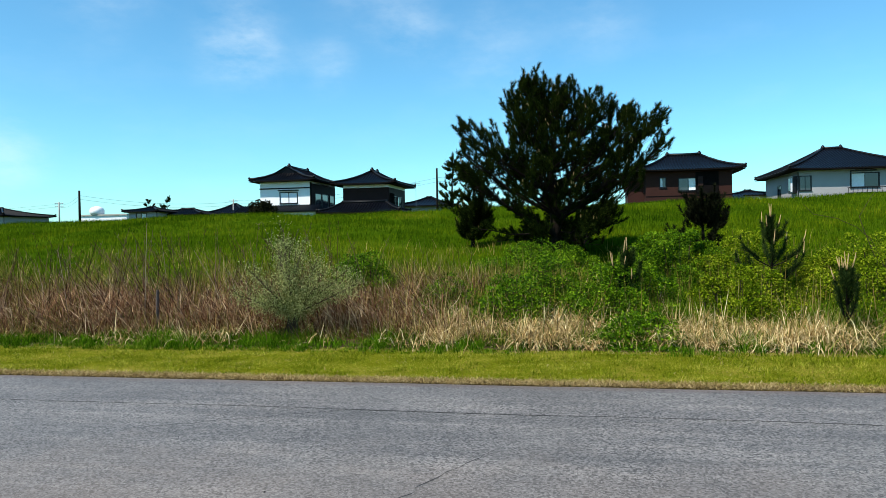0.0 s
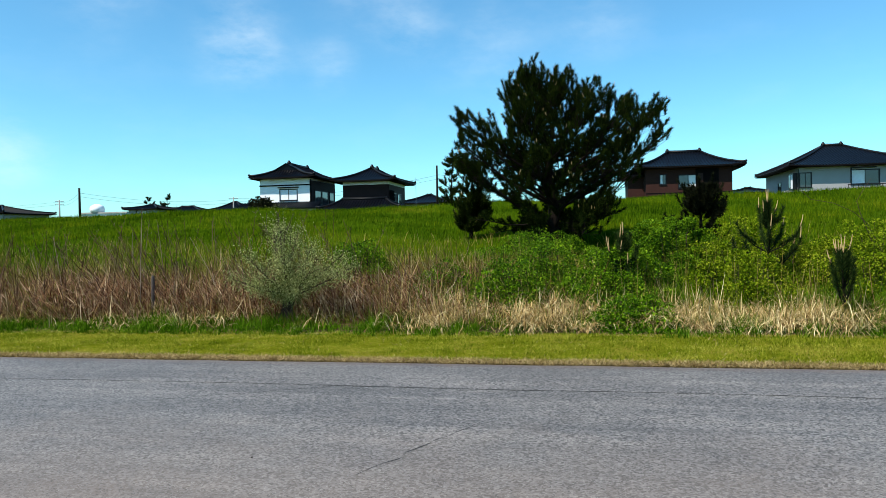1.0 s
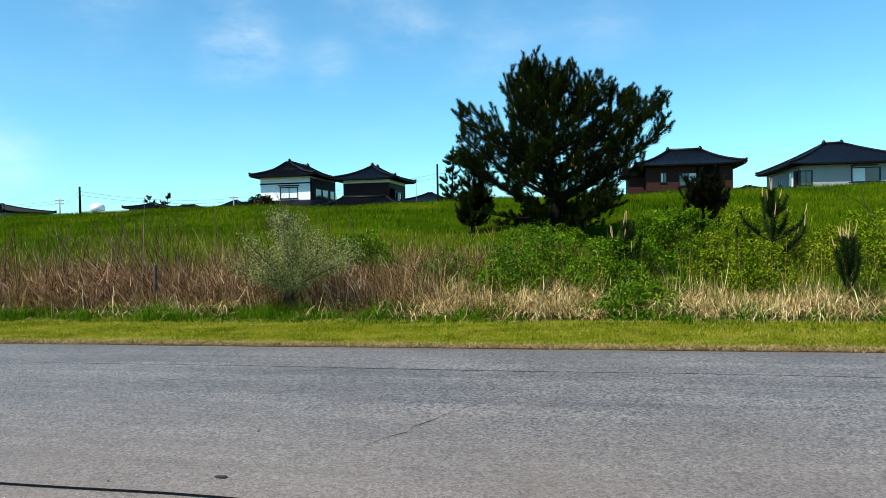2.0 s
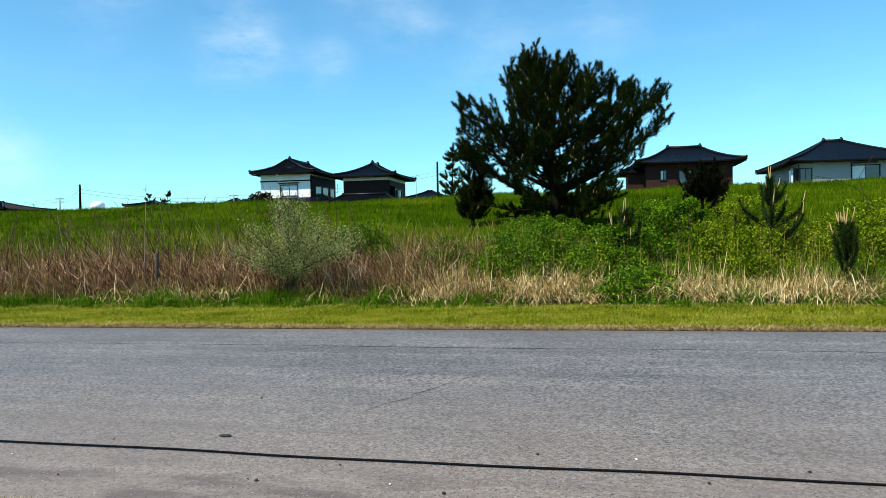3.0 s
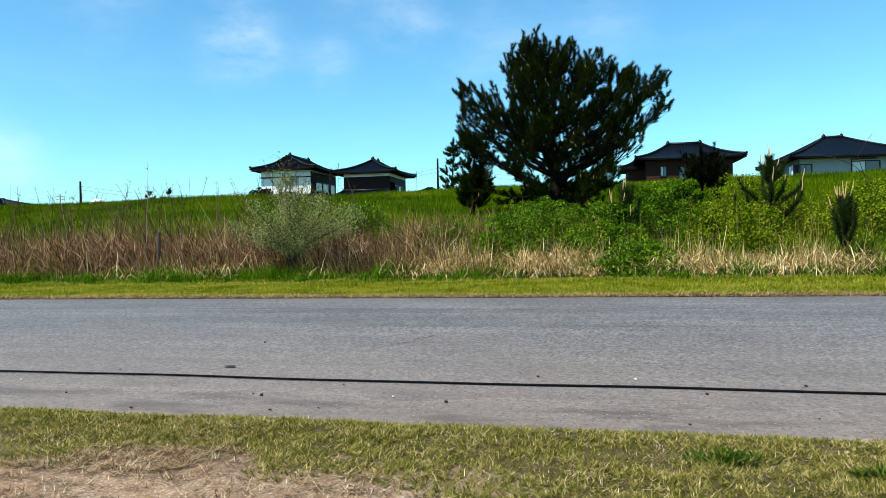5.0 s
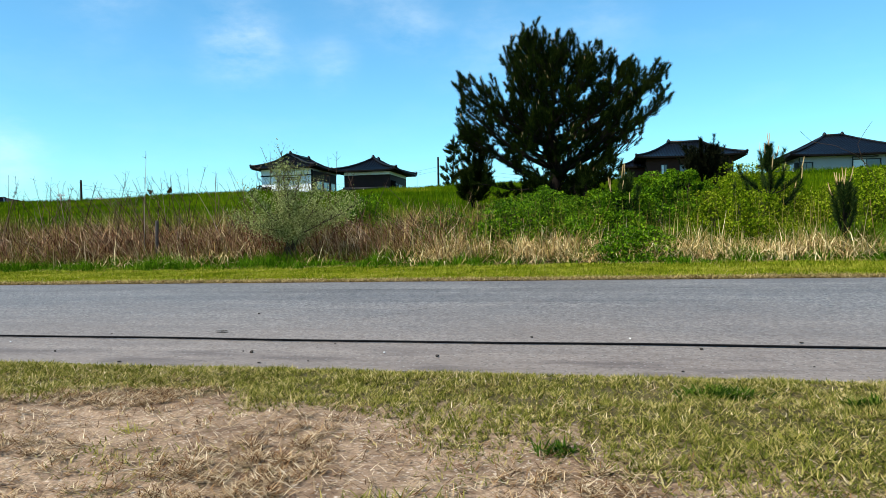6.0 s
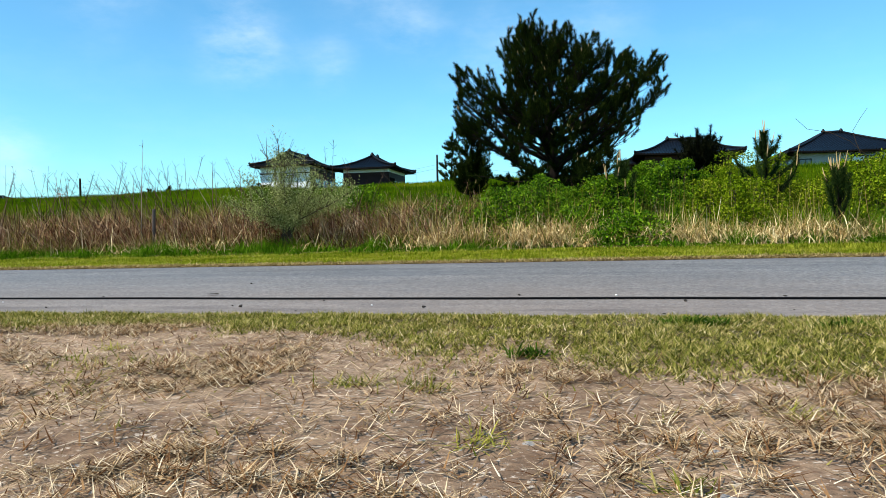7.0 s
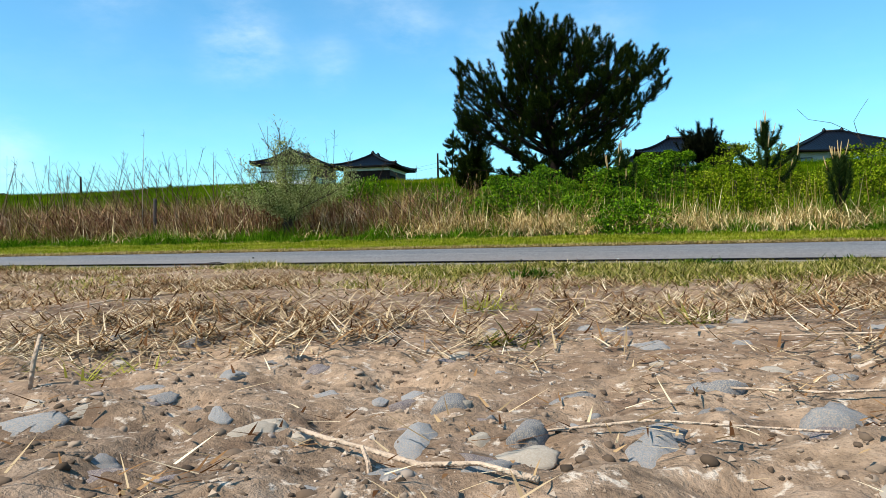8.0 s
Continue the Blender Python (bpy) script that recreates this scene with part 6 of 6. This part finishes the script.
def twig(points, radius, label, mat=PALE_TWIG, fork=None):
    t = thing("twig", label, "twig", (points[0][0], points[0][1], 0.045))
    o = Vector((points[0][0], points[0][1], 0.045))
    q = Pile()
    pts = [Vector((x, y, float(ground(*uv(x, y))) + z)) - o for x, y, z in points]
    q.tube(pts, [radius * (0.75 + 0.3 * math.sin(3 * i)) for i in range(len(pts))], 7)
    part("stem", q, mat, t, smooth=True)
    if fork:
        q = Pile()
        q.tube([pts[fork], pts[fork] + Vector((0.003, -0.008, -0.004)), pts[fork] + Vector((0.004, -0.014, -0.01))], [radius * 0.9, radius * 0.7, radius * 0.3], 6)
        part("side_twig", q, mat, t)


twig([(0.075, 0.65, 0.004), (0.092, 0.626, 0.006), (0.113, 0.602, 0.006), (0.138, 0.585, 0.005), (0.16, 0.56, 0.004), (0.18, 0.545, 0.002)], 0.0015, "pale dry twig lying across stones", fork=2)
twig([(0.19, 0.625, 0.004), (0.24, 0.622, 0.005), (0.3, 0.612, 0.005), (0.37, 0.6, 0.002)], 0.0009, "bleached stalk lying on stony earth")
twig([(0.31, 0.705, 0.003), (0.35, 0.675, 0.004), (0.4, 0.66, 0.003)], 0.001, "bleached stalk lying on stony earth")
twig([(-0.153, 0.81, 0.0), (-0.153, 0.815, 0.018), (-0.15, 0.82, 0.037)], 0.0022, "pale broken stalk standing in earth")
twig([(0.42, 0.9, 0.004), (0.5, 0.84, 0.006), (0.56, 0.83, 0.003)], 0.001, "bleached stalk lying on stony earth")
rr = random.Random(15)
for k in range(60):
    x, y, a, ln = rr.uniform(-0.9, 1.2), rr.uniform(0.9, 2.3), rr.uniform(0, 3.14), rr.uniform(0.05, 0.14)
    if abs(x - 0.14) > 0.7 * y + 0.1:
        continue
    dx, dy = math.cos(a) * ln / 2, math.sin(a) * ln / 2
    twig([(x - dx, y - dy, 0.002), (x, y, 0.007), (x + dx, y + dy, 0.003)], rr.uniform(0.0007, 0.0015), "bleached dry stalk on bare earth")

# black cable along the road
cb = thing("cable", "thin black cable lying along the asphalt", "cable", (0, 0, 0))
q = Pile()
pts = []
for u in np.concatenate([np.arange(-40, -6, 1.0), np.arange(-6, 6, 0.2), np.arange(6, 41, 1.0)]):
    v = 3.745 + 0.012 * math.sin(u * 2.1 + 0.6) + 0.005 * math.sin(u * 5.1)
    pts.append((*xy(float(u), v), 0.0075))
q.tube(pts, [0.0058] * len(pts), 7)
part("sheath", q, RUBBER, cb, smooth=True)

# bits lying on the asphalt
for k, (x, y) in enumerate(((-1.813, 3.752), (-1.337, 3.409), (-1.816, 4.338), (-0.856, 3.643), (-0.809, 3.619), (-0.696, 3.324), (-0.446, 3.82), (0.068, 3.412), (1.258, 3.479), (1.003, 2.98), (1.527, 3.029), (0.55, 3.93), (-1.226, 5.309), (-0.491, 3.347), (1.774, 3.6), (-0.177, 3.535), (1.031, 3.83), (-2.248, 4.101))):
    pale = k > 14
    ob = new("pebble", ROCKS[(STONE_TAN.name if pale else STONE_PURPLE.name, k % 4)])
    s = 0.013 if pale else 0.011 + 0.012 * ((k * 37) % 10) / 10
    ob.matrix_world = pose(x, y, 0.003 + s * 0.15, 0, 0, k * 40) @ Matrix.Diagonal((s * 1.2, s, s, 1))
    ob.data = ob.data.copy()
    ob.data.materials[0] = LITTER if pale else CLOD
    tagged(ob, "small pale pebble on the asphalt" if pale else "small dark clod on the asphalt", "pebble", "bits on the asphalt")
cl = new("dirt_clump", ROCKS[(STONE_PURPLE.name, 2)].copy())
cl.data.materials[0] = CLOD
cl.matrix_world = pose(-1.19, 4.38, 0.006, 0, 0, -10) @ Matrix.Diagonal((0.085, 0.05, 0.022, 1))
tagged(cl, "flat dark clump of dirt on the asphalt", "dirt")

# post among the dead stalks
x, y = -5.2, 13.2
po = thing("post", "short weathered grey post among dead stalks", "post", (x, y, float(ground(*uv(x, y)))))
q = Pile()
q.tube([(0, 0, -0.1), (0.0, 0, 0.4), (0.01, 0, 0.72), (0.01, 0, 0.74)], [0.033, 0.031, 0.03, 0.02], 8)
part("shaft", q, POST, po)

# leaning bare branches in the weeds
def bare_branch(x, y, pts, label="bare grey branch leaning out of weeds"):
    t = thing("bare_branch", label, "branch", (x, y, float(ground(*uv(x, y)))))
    q = Pile()
    q.tube(pts, [0.006 * (1 - 0.7 * i / (len(pts) - 1)) + 0.0015 for i in range(len(pts))], 5)
    part("stem", q, TWIG, t)


bare_branch(7.6, 12.6, [(0.35, 0, 0.2), (0.2, 0, 0.8), (0.0, 0, 1.2), (-0.25, 0, 1.42), (-0.6, 0, 1.58), (-0.95, 0.1, 1.66), (-1.15, 0.1, 1.85)])
bare_branch(7.6, 12.7, [(0.3, 0, 0.2), (0.12, 0, 0.9), (-0.08, 0, 1.4), (-0.14, 0, 1.6), (-0.02, 0, 1.8), (0.12, 0, 2.0)])
bare_branch(-0.5, 12.2, [(0, 0, 0), (0.1, 0, 0.6), (-0.1, 0, 0.95), (-0.35, 0, 1.2)])
